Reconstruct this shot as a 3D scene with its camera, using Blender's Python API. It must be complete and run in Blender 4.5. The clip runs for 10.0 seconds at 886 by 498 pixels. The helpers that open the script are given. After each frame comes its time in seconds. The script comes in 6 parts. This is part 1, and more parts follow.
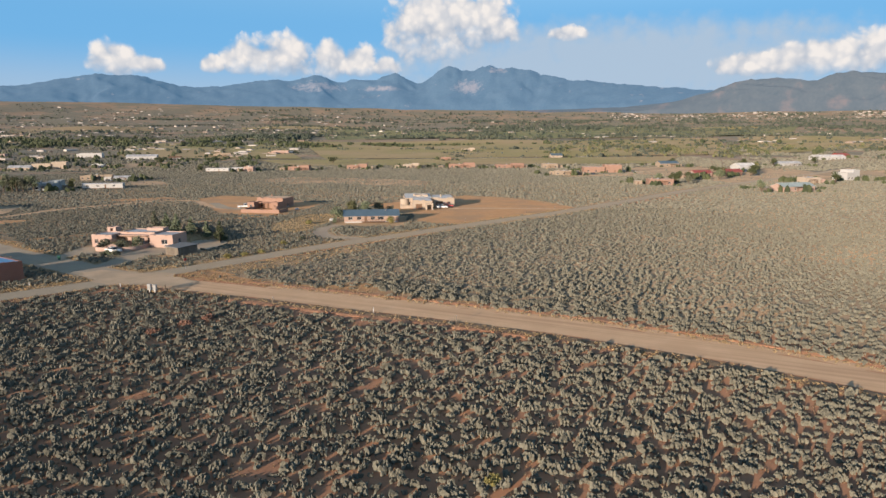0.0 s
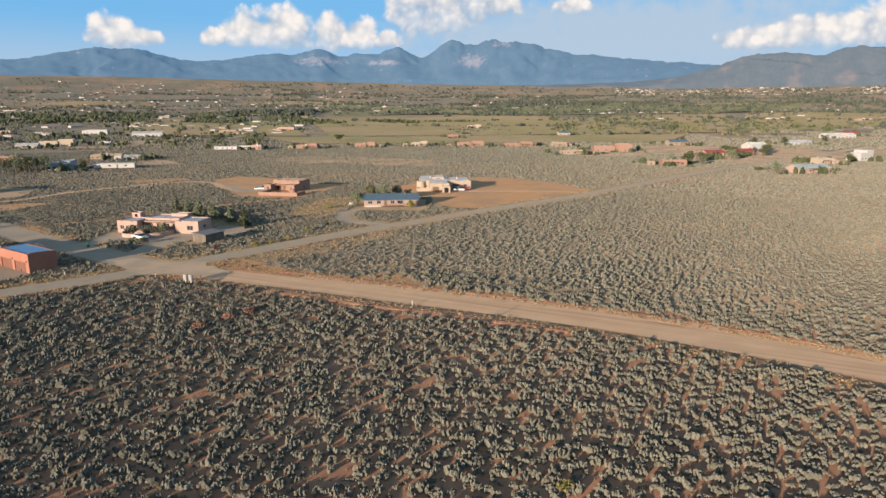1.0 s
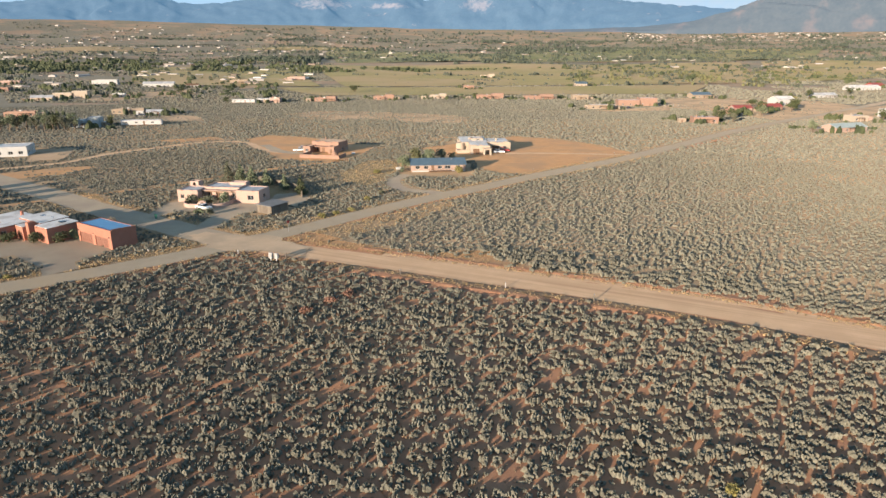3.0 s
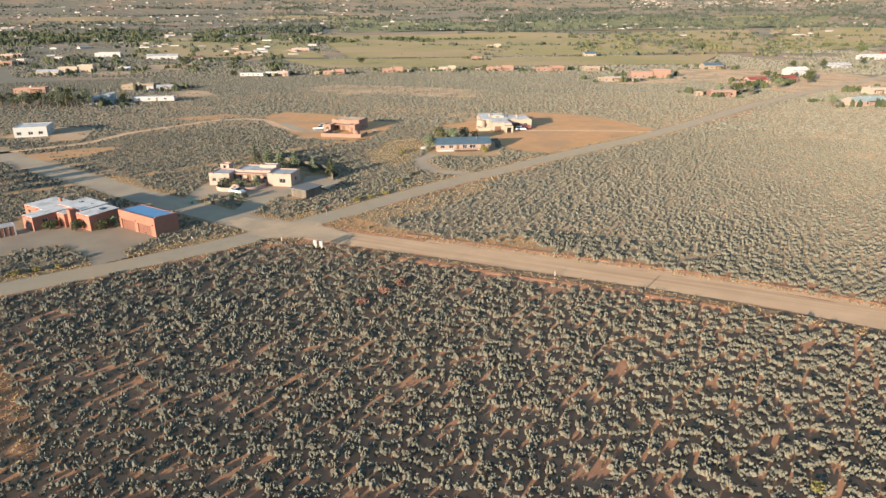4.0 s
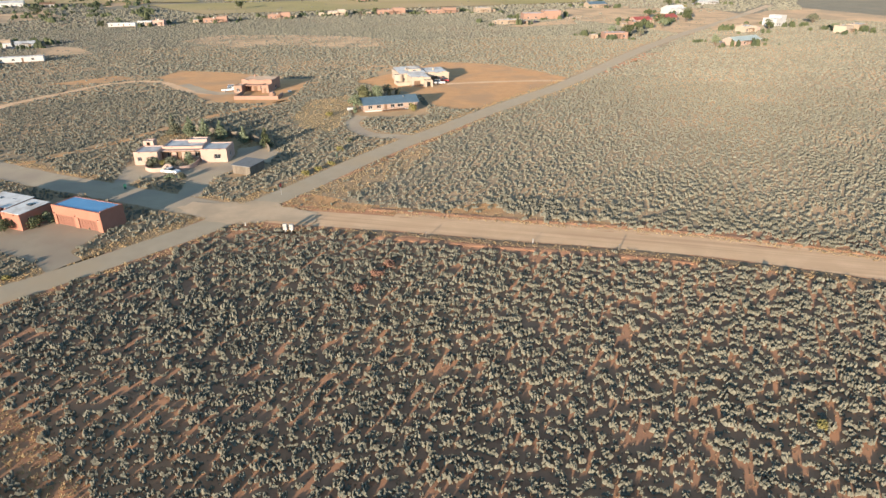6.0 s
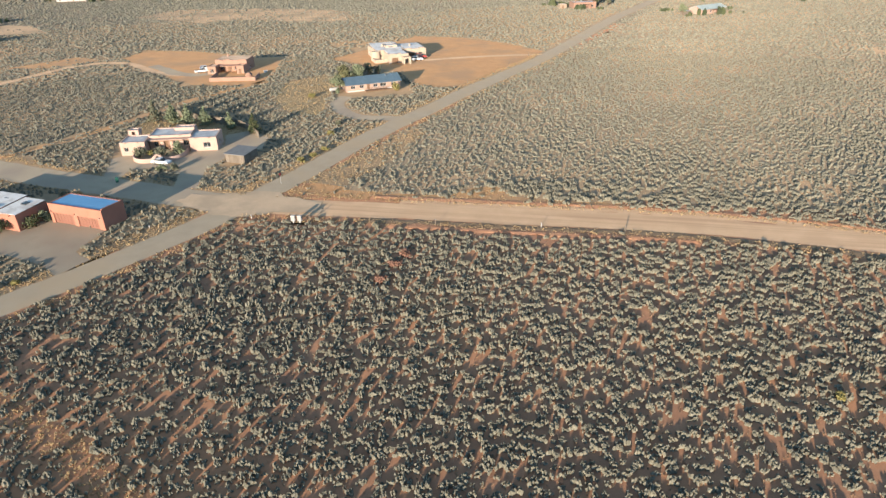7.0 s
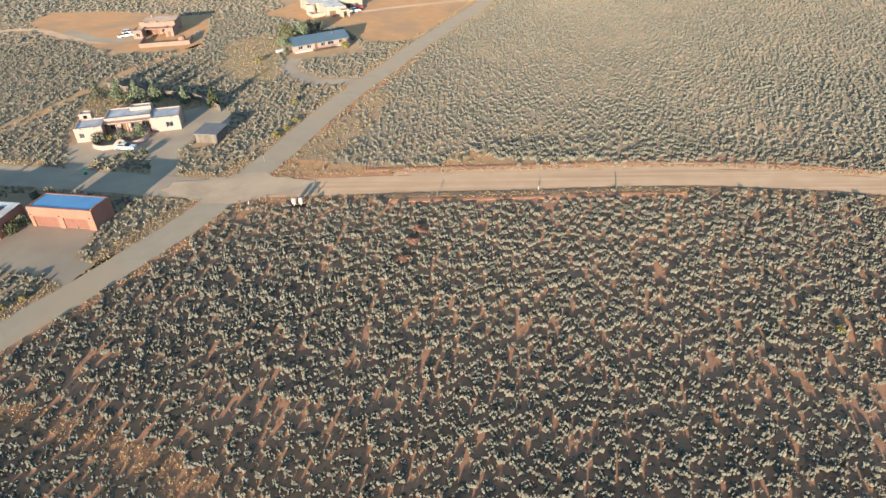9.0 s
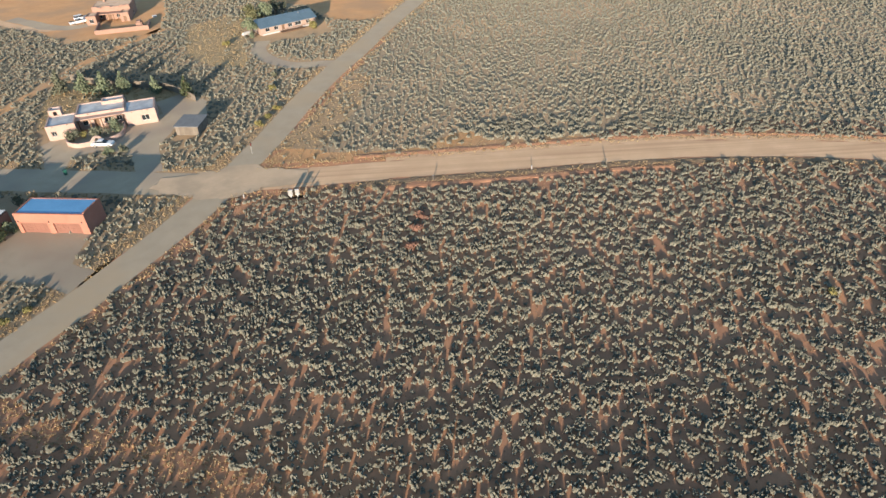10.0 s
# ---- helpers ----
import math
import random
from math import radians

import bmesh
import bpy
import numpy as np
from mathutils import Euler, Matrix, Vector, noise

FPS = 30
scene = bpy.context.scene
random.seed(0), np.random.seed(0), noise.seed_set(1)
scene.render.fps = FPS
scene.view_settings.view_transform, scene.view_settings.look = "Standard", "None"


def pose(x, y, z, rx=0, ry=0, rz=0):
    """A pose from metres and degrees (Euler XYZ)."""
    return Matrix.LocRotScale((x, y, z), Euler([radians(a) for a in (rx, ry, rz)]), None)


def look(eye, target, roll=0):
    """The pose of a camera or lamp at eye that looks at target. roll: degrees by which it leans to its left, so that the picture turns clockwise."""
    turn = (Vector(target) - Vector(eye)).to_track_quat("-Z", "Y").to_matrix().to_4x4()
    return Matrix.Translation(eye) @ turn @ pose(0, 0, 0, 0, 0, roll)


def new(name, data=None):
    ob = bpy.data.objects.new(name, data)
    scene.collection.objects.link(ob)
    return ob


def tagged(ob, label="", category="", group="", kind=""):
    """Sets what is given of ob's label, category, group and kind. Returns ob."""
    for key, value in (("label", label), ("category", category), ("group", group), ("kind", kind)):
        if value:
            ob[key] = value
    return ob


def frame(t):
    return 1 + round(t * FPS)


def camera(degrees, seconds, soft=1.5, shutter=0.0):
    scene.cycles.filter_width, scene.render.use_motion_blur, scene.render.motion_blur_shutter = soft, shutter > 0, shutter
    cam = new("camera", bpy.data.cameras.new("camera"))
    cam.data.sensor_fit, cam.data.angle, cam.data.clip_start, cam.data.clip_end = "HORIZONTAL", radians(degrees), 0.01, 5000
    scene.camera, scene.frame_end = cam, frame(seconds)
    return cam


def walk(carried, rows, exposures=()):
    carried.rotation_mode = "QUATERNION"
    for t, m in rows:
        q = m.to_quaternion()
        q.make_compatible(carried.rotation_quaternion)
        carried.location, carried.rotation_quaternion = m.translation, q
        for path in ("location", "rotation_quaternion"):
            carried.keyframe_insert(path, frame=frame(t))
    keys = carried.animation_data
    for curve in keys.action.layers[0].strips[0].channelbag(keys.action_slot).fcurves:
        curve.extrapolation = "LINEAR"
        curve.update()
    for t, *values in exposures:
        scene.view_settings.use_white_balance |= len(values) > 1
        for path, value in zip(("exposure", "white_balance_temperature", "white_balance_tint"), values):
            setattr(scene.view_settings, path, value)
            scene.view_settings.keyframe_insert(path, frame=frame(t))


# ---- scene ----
cam = camera(70.5, 10.0)
PATH = [
    (0, (-0.017, -0.702, 29.15), (-0.007, 1.267, 28.802), -0.1),
    (0.5, (-2.963, -0.595, 30.658), (-2.957, 1.368, 30.274), -0.0),
    (1, (-6.259, -0.473, 32.17), (-6.255, 1.481, 31.746), 0.0),
    (1.5, (-9.882, -0.312, 33.666), (-9.882, 1.633, 33.201), 0.1),
    (2, (-13.711, -0.185, 35.254), (-13.714, 1.75, 34.748), 0.1),
    (2.5, (-17.726, -0.001, 36.805), (-17.733, 1.922, 36.257), 0.0),
    (2.7, (-19.304, 0.015, 37.206), (-19.308, 1.935, 36.647), 0.1),
    (3.8, (-28.949, 0.495, 40.924), (-28.956, 2.383, 40.264), 0.0),
    (4, (-30.376, 0.544, 41.301), (-30.384, 2.428, 40.629), -0.2),
    (4.5, (-34.58, 0.77, 42.871), (-34.543, 2.638, 42.157), -0.3),
    (5, (-38.744, 1.268, 44.524), (-38.601, 3.114, 43.767), -0.4),
    (5.5, (-42.834, 1.889, 46.122), (-42.574, 3.703, 45.322), -0.6),
    (5.7, (-44.239, 2.164, 46.537), (-43.947, 3.967, 45.722), -0.5),
    (6.8, (-53.289, 4.173, 50.743), (-52.874, 5.9, 49.823), -1.0),
    (7, (-55.159, 4.492, 51.173), (-54.722, 6.208, 50.242), -0.9),
    (7.5, (-59.138, 5.621, 52.968), (-58.649, 7.298, 51.993), -1.1),
    (8, (-63.219, 6.881, 54.754), (-62.673, 8.513, 53.735), -1.2),
    (8.5, (-67.054, 8.303, 56.595), (-66.455, 9.888, 55.533), -1.3),
    (9, (-70.99, 9.892, 58.426), (-70.338, 11.428, 57.322), -1.5),
    (9.5, (-74.902, 11.661, 60.251), (-74.197, 13.142, 59.106), -1.6),
    (10, (-78.301, 13.576, 61.669), (-77.552, 15.002, 60.485), -2.0),
]
walk(cam, [(t, look(e, g, r)) for t, e, g, r in PATH], [(0, 0.6, 6850, 13), (1.5, 0.79, 7000, 13), (3.2, 1.06, 7000, 11), (5.5, 1.18, 6850, 9), (7.5, 1.26, 6650, 9), (9.6, 1.34, 6600, 9), (10, 1.16, 6600, 9)])

# ---------------------------------------------------------------- world, sun, exposure
SUN_AZ, SUN_EL = radians(215.2), radians(9.3)


def node(tree, kind, **kw):
    n = tree.nodes.new(kind)
    for k, v in kw.items():
        n.inputs[k].default_value = v
    return n


def math_node(tree, op, a, b=None, c=None):
    n = tree.nodes.new("ShaderNodeMath")
    n.operation = op
    for i, v in enumerate((a, b, c)):
        if v is None:
            continue
        if isinstance(v, (int, float)):
            n.inputs[i].default_value = v
        else:
            tree.links.new(v, n.inputs[i])
    return n.outputs[0]


def build_world():
    world = bpy.data.worlds.new("sky")
    scene.world = world
    world.use_nodes = True
    tr = world.node_tree
    tr.nodes.clear()
    out = tr.nodes.new("ShaderNodeOutputWorld")
    sky = tr.nodes.new("ShaderNodeTexSky")
    sky.sky_type = "NISHITA"
    sky.sun_disc = False
    sky.sun_elevation, sky.sun_rotation = SUN_EL, SUN_AZ
    sky.altitude, sky.air_density, sky.dust_density, sky.ozone_density = 2100, 1.0, 0.25, 3.0
    clear = node(tr, "ShaderNodeBackground", Strength=SKY)
    cool = tr.nodes.new("ShaderNodeMix")
    cool.data_type, cool.blend_type = "RGBA", "MULTIPLY"
    cool.inputs[0].default_value, cool.inputs[7].default_value = 1.0, (1.5, 1.17, 0.86, 1)
    tr.links.new(sky.outputs[0], cool.inputs[6])
    tr.links.new(cool.outputs[2], clear.inputs[0])
    # cumulus banks low over the mountains
    co = tr.nodes.new("ShaderNodeTexCoord")
    sep = tr.nodes.new("ShaderNodeSeparateXYZ")
    tr.links.new(co.outputs["Generated"], sep.inputs[0])
    x, y, z = sep.outputs
    az = math_node(tr, "ARCTAN2", x, y)
    el = math_node(tr, "ARCSINE", z)
    comb = tr.nodes.new("ShaderNodeCombineXYZ")
    tr.links.new(az, comb.inputs[0])
    tr.links.new(el, comb.inputs[1])
    warp = node(tr, "ShaderNodeTexNoise", Scale=30.0, Detail=5.0, Roughness=0.6)
    tr.links.new(comb.outputs[0], warp.inputs["Vector"])
    bent = tr.nodes.new("ShaderNodeVectorMath")
    bent.operation = "MULTIPLY_ADD"
    bent.inputs[1].default_value = (0.022, 0.022, 0.022)
    tr.links.new(warp.outputs["Color"], bent.inputs[0])
    tr.links.new(comb.outputs[0], bent.inputs[2])
    lobes = []
    for size in (42.0, 95.0, 210.0):
        cell = node(tr, "ShaderNodeTexVoronoi", Scale=size)
        cell.feature = "SMOOTH_F1"
        cell.inputs["Smoothness"].default_value = 0.6
        tr.links.new(bent.outputs[0], cell.inputs["Vector"])
        lobes.append(math_node(tr, "SUBTRACT", 0.42, cell.outputs["Distance"]))
    puff = math_node(tr, "ADD", math_node(tr, "MULTIPLY", lobes[0], 1.1), math_node(tr, "ADD", math_node(tr, "MULTIPLY", lobes[1], 0.45), math_node(tr, "MULTIPLY", lobes[2], 0.15)))
    puff = math_node(tr, "ADD", puff, math_node(tr, "MULTIPLY_ADD", warp.outputs[0], 1.0, -0.5))
    banks = [(-0.462, 0.100, 0.032, 0.030), (-0.43, 0.098, 0.03, 0.016), (-0.335, 0.102, 0.017, 0.017), (-0.285, 0.108, 0.04, 0.034), (-0.235, 0.110, 0.05, 0.040),
             (-0.165, 0.108, 0.026, 0.040), (-0.122, 0.106, 0.026, 0.034), (-0.082, 0.104, 0.02, 0.018), (-0.01, 0.15, 0.07, 0.072), (0.055, 0.16, 0.06, 0.058), (0.195, 0.150, 0.028, 0.014),
             (0.449, 0.096, 0.05, 0.022), (0.53, 0.098, 0.08, 0.030), (0.64, 0.100, 0.12, 0.038), (-0.9, 0.13, 0.16, 0.05), (1.0, 0.14, 0.2, 0.06)]
    dens, lift = None, None
    for a, e, ra, re in banks:
        u = math_node(tr, "DIVIDE", math_node(tr, "SUBTRACT", az, a), ra)
        v = math_node(tr, "DIVIDE", math_node(tr, "SUBTRACT", el, e), re)
        raw = math_node(tr, "MAXIMUM", -1.0, math_node(tr, "MINIMUM", 1.0, v))
        v = math_node(tr, "MAXIMUM", v, math_node(tr, "MULTIPLY", v, -2.0))
        d = math_node(tr, "SUBTRACT", 1.0, math_node(tr, "ADD", math_node(tr, "MULTIPLY", u, u), math_node(tr, "MULTIPLY", v, v)))
        if dens is None:
            dens, lift = d, raw
        else:
            over = math_node(tr, "GREATER_THAN", d, dens)
            lift = math_node(tr, "ADD", math_node(tr, "MULTIPLY", over, raw), math_node(tr, "MULTIPLY", math_node(tr, "SUBTRACT", 1.0, over), lift))
            dens = math_node(tr, "MAXIMUM", dens, d)
    edge = math_node(tr, "ADD", dens, puff)
    cover = tr.nodes.new("ShaderNodeMapRange")
    cover.interpolation_type = "SMOOTHSTEP"
    cover.inputs[1].default_value, cover.inputs[2].default_value = -0.5, 0.3
    tr.links.new(edge, cover.inputs[0])
    base_fade = tr.nodes.new("ShaderNodeMapRange")
    base_fade.interpolation_type = "SMOOTHSTEP"
    base_fade.inputs[1].default_value, base_fade.inputs[2].default_value, base_fade.inputs[3].default_value = -0.75, 0.15, 0.25
    tr.links.new(math_node(tr, "ADD", lift, math_node(tr, "MULTIPLY_ADD", warp.outputs[0], 1.6, -0.8)), base_fade.inputs[0])
    veiled = math_node(tr, "MULTIPLY", cover.outputs[0], base_fade.outputs[0])
    # a thin grey veil between the banks
    u = math_node(tr, "DIVIDE", math_node(tr, "SUBTRACT", az, 0.26), 0.36)
    v = math_node(tr, "DIVIDE", math_node(tr, "SUBTRACT", el, 0.105), 0.062)
    d = math_node(tr, "SUBTRACT", 1.0, math_node(tr, "ADD", math_node(tr, "MULTIPLY", u, u), math_node(tr, "MULTIPLY", v, v)))
    veil = tr.nodes.new("ShaderNodeMapRange")
    veil.interpolation_type = "SMOOTHSTEP"
    veil.inputs[1].default_value, veil.inputs[2].default_value, veil.inputs[4].default_value = -0.6, 0.7, 0.85
    tr.links.new(math_node(tr, "ADD", d, math_node(tr, "MULTIPLY", puff, 0.6)), veil.inputs[0])
    low = tr.nodes.new("ShaderNodeMapRange")
    low.interpolation_type = "SMOOTHSTEP"
    low.inputs[1].default_value, low.inputs[2].default_value, low.inputs[3].default_value, low.inputs[4].default_value = 0.06, 0.14, 0.6, 0.0
    tr.links.new(el, low.inputs[0])
    thick_air = math_node(tr, "MAXIMUM", veil.outputs[0], low.outputs[0])
    shade = tr.nodes.new("ShaderNodeMapRange")
    shade.inputs[1].default_value, shade.inputs[2].default_value = -0.45, 0.6
    tr.links.new(math_node(tr, "ADD", math_node(tr, "MULTIPLY", lift, 0.45), math_node(tr, "ADD", math_node(tr, "MULTIPLY", edge, 0.3), math_node(tr, "ADD", math_node(tr, "MULTIPLY", lobes[1], 0.7), lobes[0]))), shade.inputs[0])
    tint = tr.nodes.new("ShaderNodeMix")
    tint.data_type = "RGBA"
    tint.inputs[6].default_value, tint.inputs[7].default_value = (0.45, 0.56, 0.71, 1), (0.98, 0.97, 0.96, 1)
    tr.links.new(shade.outputs[0], tint.inputs[0])
    cloud = node(tr, "ShaderNodeBackground", Strength=CLOUD)
    tr.links.new(tint.outputs[2], cloud.inputs[0])
    haze = node(tr, "ShaderNodeBackground", Strength=CLOUD)
    haze.inputs[0].default_value = (0.5, 0.64, 0.8, 1)
    # deep blue of the dry upland air low in the sky
    deep = node(tr, "ShaderNodeBackground", Strength=CLOUD)
    deep.inputs[0].default_value = (0.155, 0.5, 0.93, 1)
    reach = tr.nodes.new("ShaderNodeMapRange")
    reach.interpolation_type = "SMOOTHSTEP"
    reach.inputs[1].default_value, reach.inputs[2].default_value, reach.inputs[3].default_value, reach.inputs[4].default_value = 0.16, 0.34, 0.93, 0.0
    tr.links.new(el, reach.inputs[0])
    m0, m1, m2 = tr.nodes.new("ShaderNodeMixShader"), tr.nodes.new("ShaderNodeMixShader"), tr.nodes.new("ShaderNodeMixShader")
    tr.links.new(reach.outputs[0], m0.inputs[0])
    tr.links.new(clear.outputs[0], m0.inputs[1])
    tr.links.new(deep.outputs[0], m0.inputs[2])
    tr.links.new(thick_air, m1.inputs[0])
    tr.links.new(m0.outputs[0], m1.inputs[1])
    tr.links.new(haze.outputs[0], m1.inputs[2])
    tr.links.new(veiled, m2.inputs[0])
    tr.links.new(m1.outputs[0], m2.inputs[1])
    tr.links.new(cloud.outputs[0], m2.inputs[2])
    tr.links.new(m2.outputs[0], out.inputs[0])


SKY, CLOUD = 0.15, 0.58
build_world()
sun_data = bpy.data.lights.new("sun", "SUN")
sun_data.energy, sun_data.angle, sun_data.color = 4.6, radians(0.55), (1.0, 0.84, 0.67)
sun = new("sun", sun_data)
sun_way = Vector((math.sin(SUN_AZ) * math.cos(SUN_EL), math.cos(SUN_AZ) * math.cos(SUN_EL), math.sin(SUN_EL)))
sun.matrix_world = look(sun_way * 400, (0, 0, 0))


# ---------------------------------------------------------------- materials
def surface(name, dark, light, rough=0.85, scale=1.0, grain=12.0, bump=0.3, metal=0.0, island=0.0, obj=0.0, coarse=0.5, third=None, third_scale=0.05, third_from=(0.42, 0.66), loose=0.0, relief=0.06):
    """A two-scale mottled surface between two colours; third is a broad stain colour; loose is the roughness of its diffuse light."""
    m = bpy.data.materials.new(name)
    m.use_nodes = True
    tr = m.node_tree
    bsdf = tr.nodes["Principled BSDF"]
    bsdf.inputs["Roughness"].default_value = rough
    bsdf.inputs["Metallic"].default_value = metal
    bsdf.inputs["Diffuse Roughness"].default_value = loose
    geo = tr.nodes.new("ShaderNodeNewGeometry")
    a = node(tr, "ShaderNodeTexNoise", Scale=scale, Detail=5.0, Roughness=0.6)
    b = node(tr, "ShaderNodeTexNoise", Scale=scale * grain, Detail=3.0, Roughness=0.7)
    for n in (a, b):
        tr.links.new(geo.outputs["Position"], n.inputs["Vector"])
    f = math_node(tr, "ADD", math_node(tr, "MULTIPLY", a.outputs[0], coarse * 2), math_node(tr, "MULTIPLY", b.outputs[0], 2 - coarse * 2))
    f = math_node(tr, "MULTIPLY_ADD", f, 1.5, -1.0)
    if island:
        f = math_node(tr, "ADD", f, math_node(tr, "MULTIPLY", math_node(tr, "SUBTRACT", geo.outputs["Random Per Island"], 0.5), island))
    if obj:
        info = tr.nodes.new("ShaderNodeObjectInfo")
        f = math_node(tr, "ADD", f, math_node(tr, "MULTIPLY", math_node(tr, "SUBTRACT", info.outputs["Random"], 0.5), obj))
    mix = tr.nodes.new("ShaderNodeMix")
    mix.data_type = "RGBA"
    mix.inputs[6].default_value, mix.inputs[7].default_value = (*dark, 1), (*light, 1)
    tr.links.new(f, mix.inputs[0])
    col = mix.outputs[2]
    if third:
        c = node(tr, "ShaderNodeTexNoise", Scale=third_scale, Detail=4.0, Roughness=0.6)
        tr.links.new(geo.outputs["Position"], c.inputs["Vector"])
        r = tr.nodes.new("ShaderNodeMapRange")
        r.interpolation_type = "SMOOTHSTEP"
        r.inputs[1].default_value, r.inputs[2].default_value = third_from
        tr.links.new(c.outputs[0], r.inputs[0])
        mx = tr.nodes.new("ShaderNodeMix")
        mx.data_type = "RGBA"
        mx.inputs[7].default_value = (*third, 1)
        tr.links.new(r.outputs[0], mx.inputs[0])
        tr.links.new(col, mx.inputs[6])
        col = mx.outputs[2]
    tr.links.new(col, bsdf.inputs["Base Color"])
    if bump:
        bp = node(tr, "ShaderNodeBump", Strength=bump, Distance=relief)
        tr.links.new(b.outputs[0], bp.inputs["Height"])
        tr.links.new(bp.outputs[0], bsdf.inputs["Normal"])
    return m


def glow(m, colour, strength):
    """Emission that stands in for airlight in front of a very distant backdrop."""
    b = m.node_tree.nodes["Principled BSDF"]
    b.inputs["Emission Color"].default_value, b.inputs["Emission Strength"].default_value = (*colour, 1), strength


M = {}
M["soil"] = surface("red_soil", (0.29, 0.142, 0.086), (0.51, 0.27, 0.155), 0.95, 0.35, 14, 0.25, coarse=0.5, third=(0.48, 0.235, 0.125), third_scale=0.03, loose=0.3)
# scrub too fine to model, its colour greyed in place of distance haze
M["scrub"] = surface("hazed_scrub_plain", (0.15, 0.135, 0.1), (0.27, 0.235, 0.165), 0.95, 0.06, 16, 0.0, coarse=0.4, third=(0.32, 0.225, 0.15), third_scale=0.006, third_from=(0.48, 0.6), loose=0.15)
M["asphalt"] = surface("worn_asphalt", (0.36, 0.288, 0.203), (0.455, 0.37, 0.267), 0.9, 0.3, 30, 0.3, third=(0.43, 0.33, 0.22), third_scale=0.07, loose=0.15)
M["dirt"] = surface("dirt_road", (0.58, 0.375, 0.22), (0.72, 0.5, 0.318), 0.95, 0.25, 22, 0.2, third=(0.60, 0.4, 0.245), third_scale=0.15, loose=0.2)


def streaks(m, along, colour, amount):
    """Long faint bands that graders and wheels leave along a road."""
    tr = m.node_tree
    bsdf = tr.nodes["Principled BSDF"]
    old = bsdf.inputs["Base Color"].links[0].from_socket
    geo = tr.nodes.new("ShaderNodeNewGeometry")
    mp = tr.nodes.new("ShaderNodeMapping")
    mp.vector_type = "TEXTURE"
    mp.inputs["Rotation"].default_value = (0, 0, along)
    mp.inputs["Scale"].default_value = (45.0, 1.0, 1.0)
    tr.links.new(geo.outputs["Position"], mp.inputs["Vector"])
    n = node(tr, "ShaderNodeTexNoise", Scale=0.75, Detail=3.0, Roughness=0.6)
    tr.links.new(mp.outputs[0], n.inputs["Vector"])
    r = tr.nodes.new("ShaderNodeMapRange")
    r.inputs[1].default_value, r.inputs[2].default_value, r.inputs[4].default_value = 0.45, 0.68, amount
    tr.links.new(n.outputs[0], r.inputs[0])
    mx = tr.nodes.new("ShaderNodeMix")
    mx.data_type = "RGBA"
    mx.inputs[7].default_value = (*colour, 1)
    tr.links.new(r.outputs[0], mx.inputs[0])
    tr.links.new(old, mx.inputs[6])
    tr.links.new(mx.outputs[2], bsdf.inputs["Base Color"])


streaks(M["dirt"], math.atan2(-0.42, 0.91), (0.46, 0.28, 0.17), 0.75)
M["gravel"] = surface("grey_gravel", (0.37, 0.293, 0.205), (0.49, 0.395, 0.285), 0.95, 0.4, 30, 0.2, third=(0.36, 0.285, 0.215), third_scale=0.1, loose=0.15)
M["gravel_dark"] = surface("dark_grey_gravel", (0.30, 0.245, 0.178), (0.40, 0.33, 0.245), 0.95, 0.4, 30, 0.2, third=(0.30, 0.235, 0.175), third_scale=0.1, loose=0.15)
M["dust"] = surface("tan_road_dust", (0.5, 0.36, 0.235), (0.63, 0.465, 0.315), 0.95, 0.3, 20, 0.15, third=(0.44, 0.33, 0.225), third_scale=0.12, loose=0.15)
M["shoulder"] = surface("sandy_shoulder", (0.27, 0.2, 0.128), (0.39, 0.293, 0.195), 0.95, 0.25, 20, 0.2, third=(0.40, 0.27, 0.165), third_scale=0.08, loose=0.2)
M["sand"] = surface("tan_sandy_soil", (0.24, 0.18, 0.115), (0.37, 0.28, 0.186), 0.95, 0.35, 14, 0.2, third=(0.46, 0.31, 0.19), third_scale=0.03, loose=0.3)
M["brown_earth"] = surface("brown_grassy_earth", (0.25, 0.175, 0.105), (0.43, 0.305, 0.185), 0.95, 0.35, 14, 0.2, third=(0.42, 0.27, 0.15), third_scale=0.03, loose=0.3)
M["yard"] = surface("bare_orange_earth", (0.52, 0.268, 0.115), (0.67, 0.375, 0.178), 0.95, 0.2, 20, 0.25, third=(0.47, 0.28, 0.15), third_scale=0.06, loose=0.1)
M["earth_tan"] = surface("tan_bare_earth", (0.4, 0.27, 0.165), (0.54, 0.375, 0.235), 0.95, 0.12, 20, 0.2, third=(0.3, 0.225, 0.145), third_scale=0.05, loose=0.25)
M["straw"] = surface("dry_grass", (0.32, 0.22, 0.112), (0.48, 0.35, 0.195), 0.9, 0.8, 14, 0.3, island=0.8)
M["rust"] = surface("rust_red_brush", (0.19, 0.1, 0.07), (0.33, 0.18, 0.128), 0.9, 0.8, 8, 0.0, island=0.8)
M["litter"] = surface("brown_litter", (0.16, 0.105, 0.065), (0.36, 0.25, 0.15), 0.95, 0.6, 12, 0.0, island=0.8)
M["sage"] = surface("sagebrush_leaf", (0.1, 0.097, 0.076), (0.248, 0.237, 0.184), 0.9, 0.55, 14, 0.8, island=0.5, coarse=0.3, relief=0.1, loose=1.0)
M["leaf"] = surface("tree_leaf", (0.03, 0.045, 0.02), (0.095, 0.108, 0.046), 0.8, 0.6, 8, 0.0, island=0.9, coarse=0.35, loose=0.6)
M["leaf_yellow"] = surface("autumn_leaf", (0.15, 0.135, 0.048), (0.29, 0.25, 0.085), 0.8, 0.6, 8, 0.0, island=0.9)
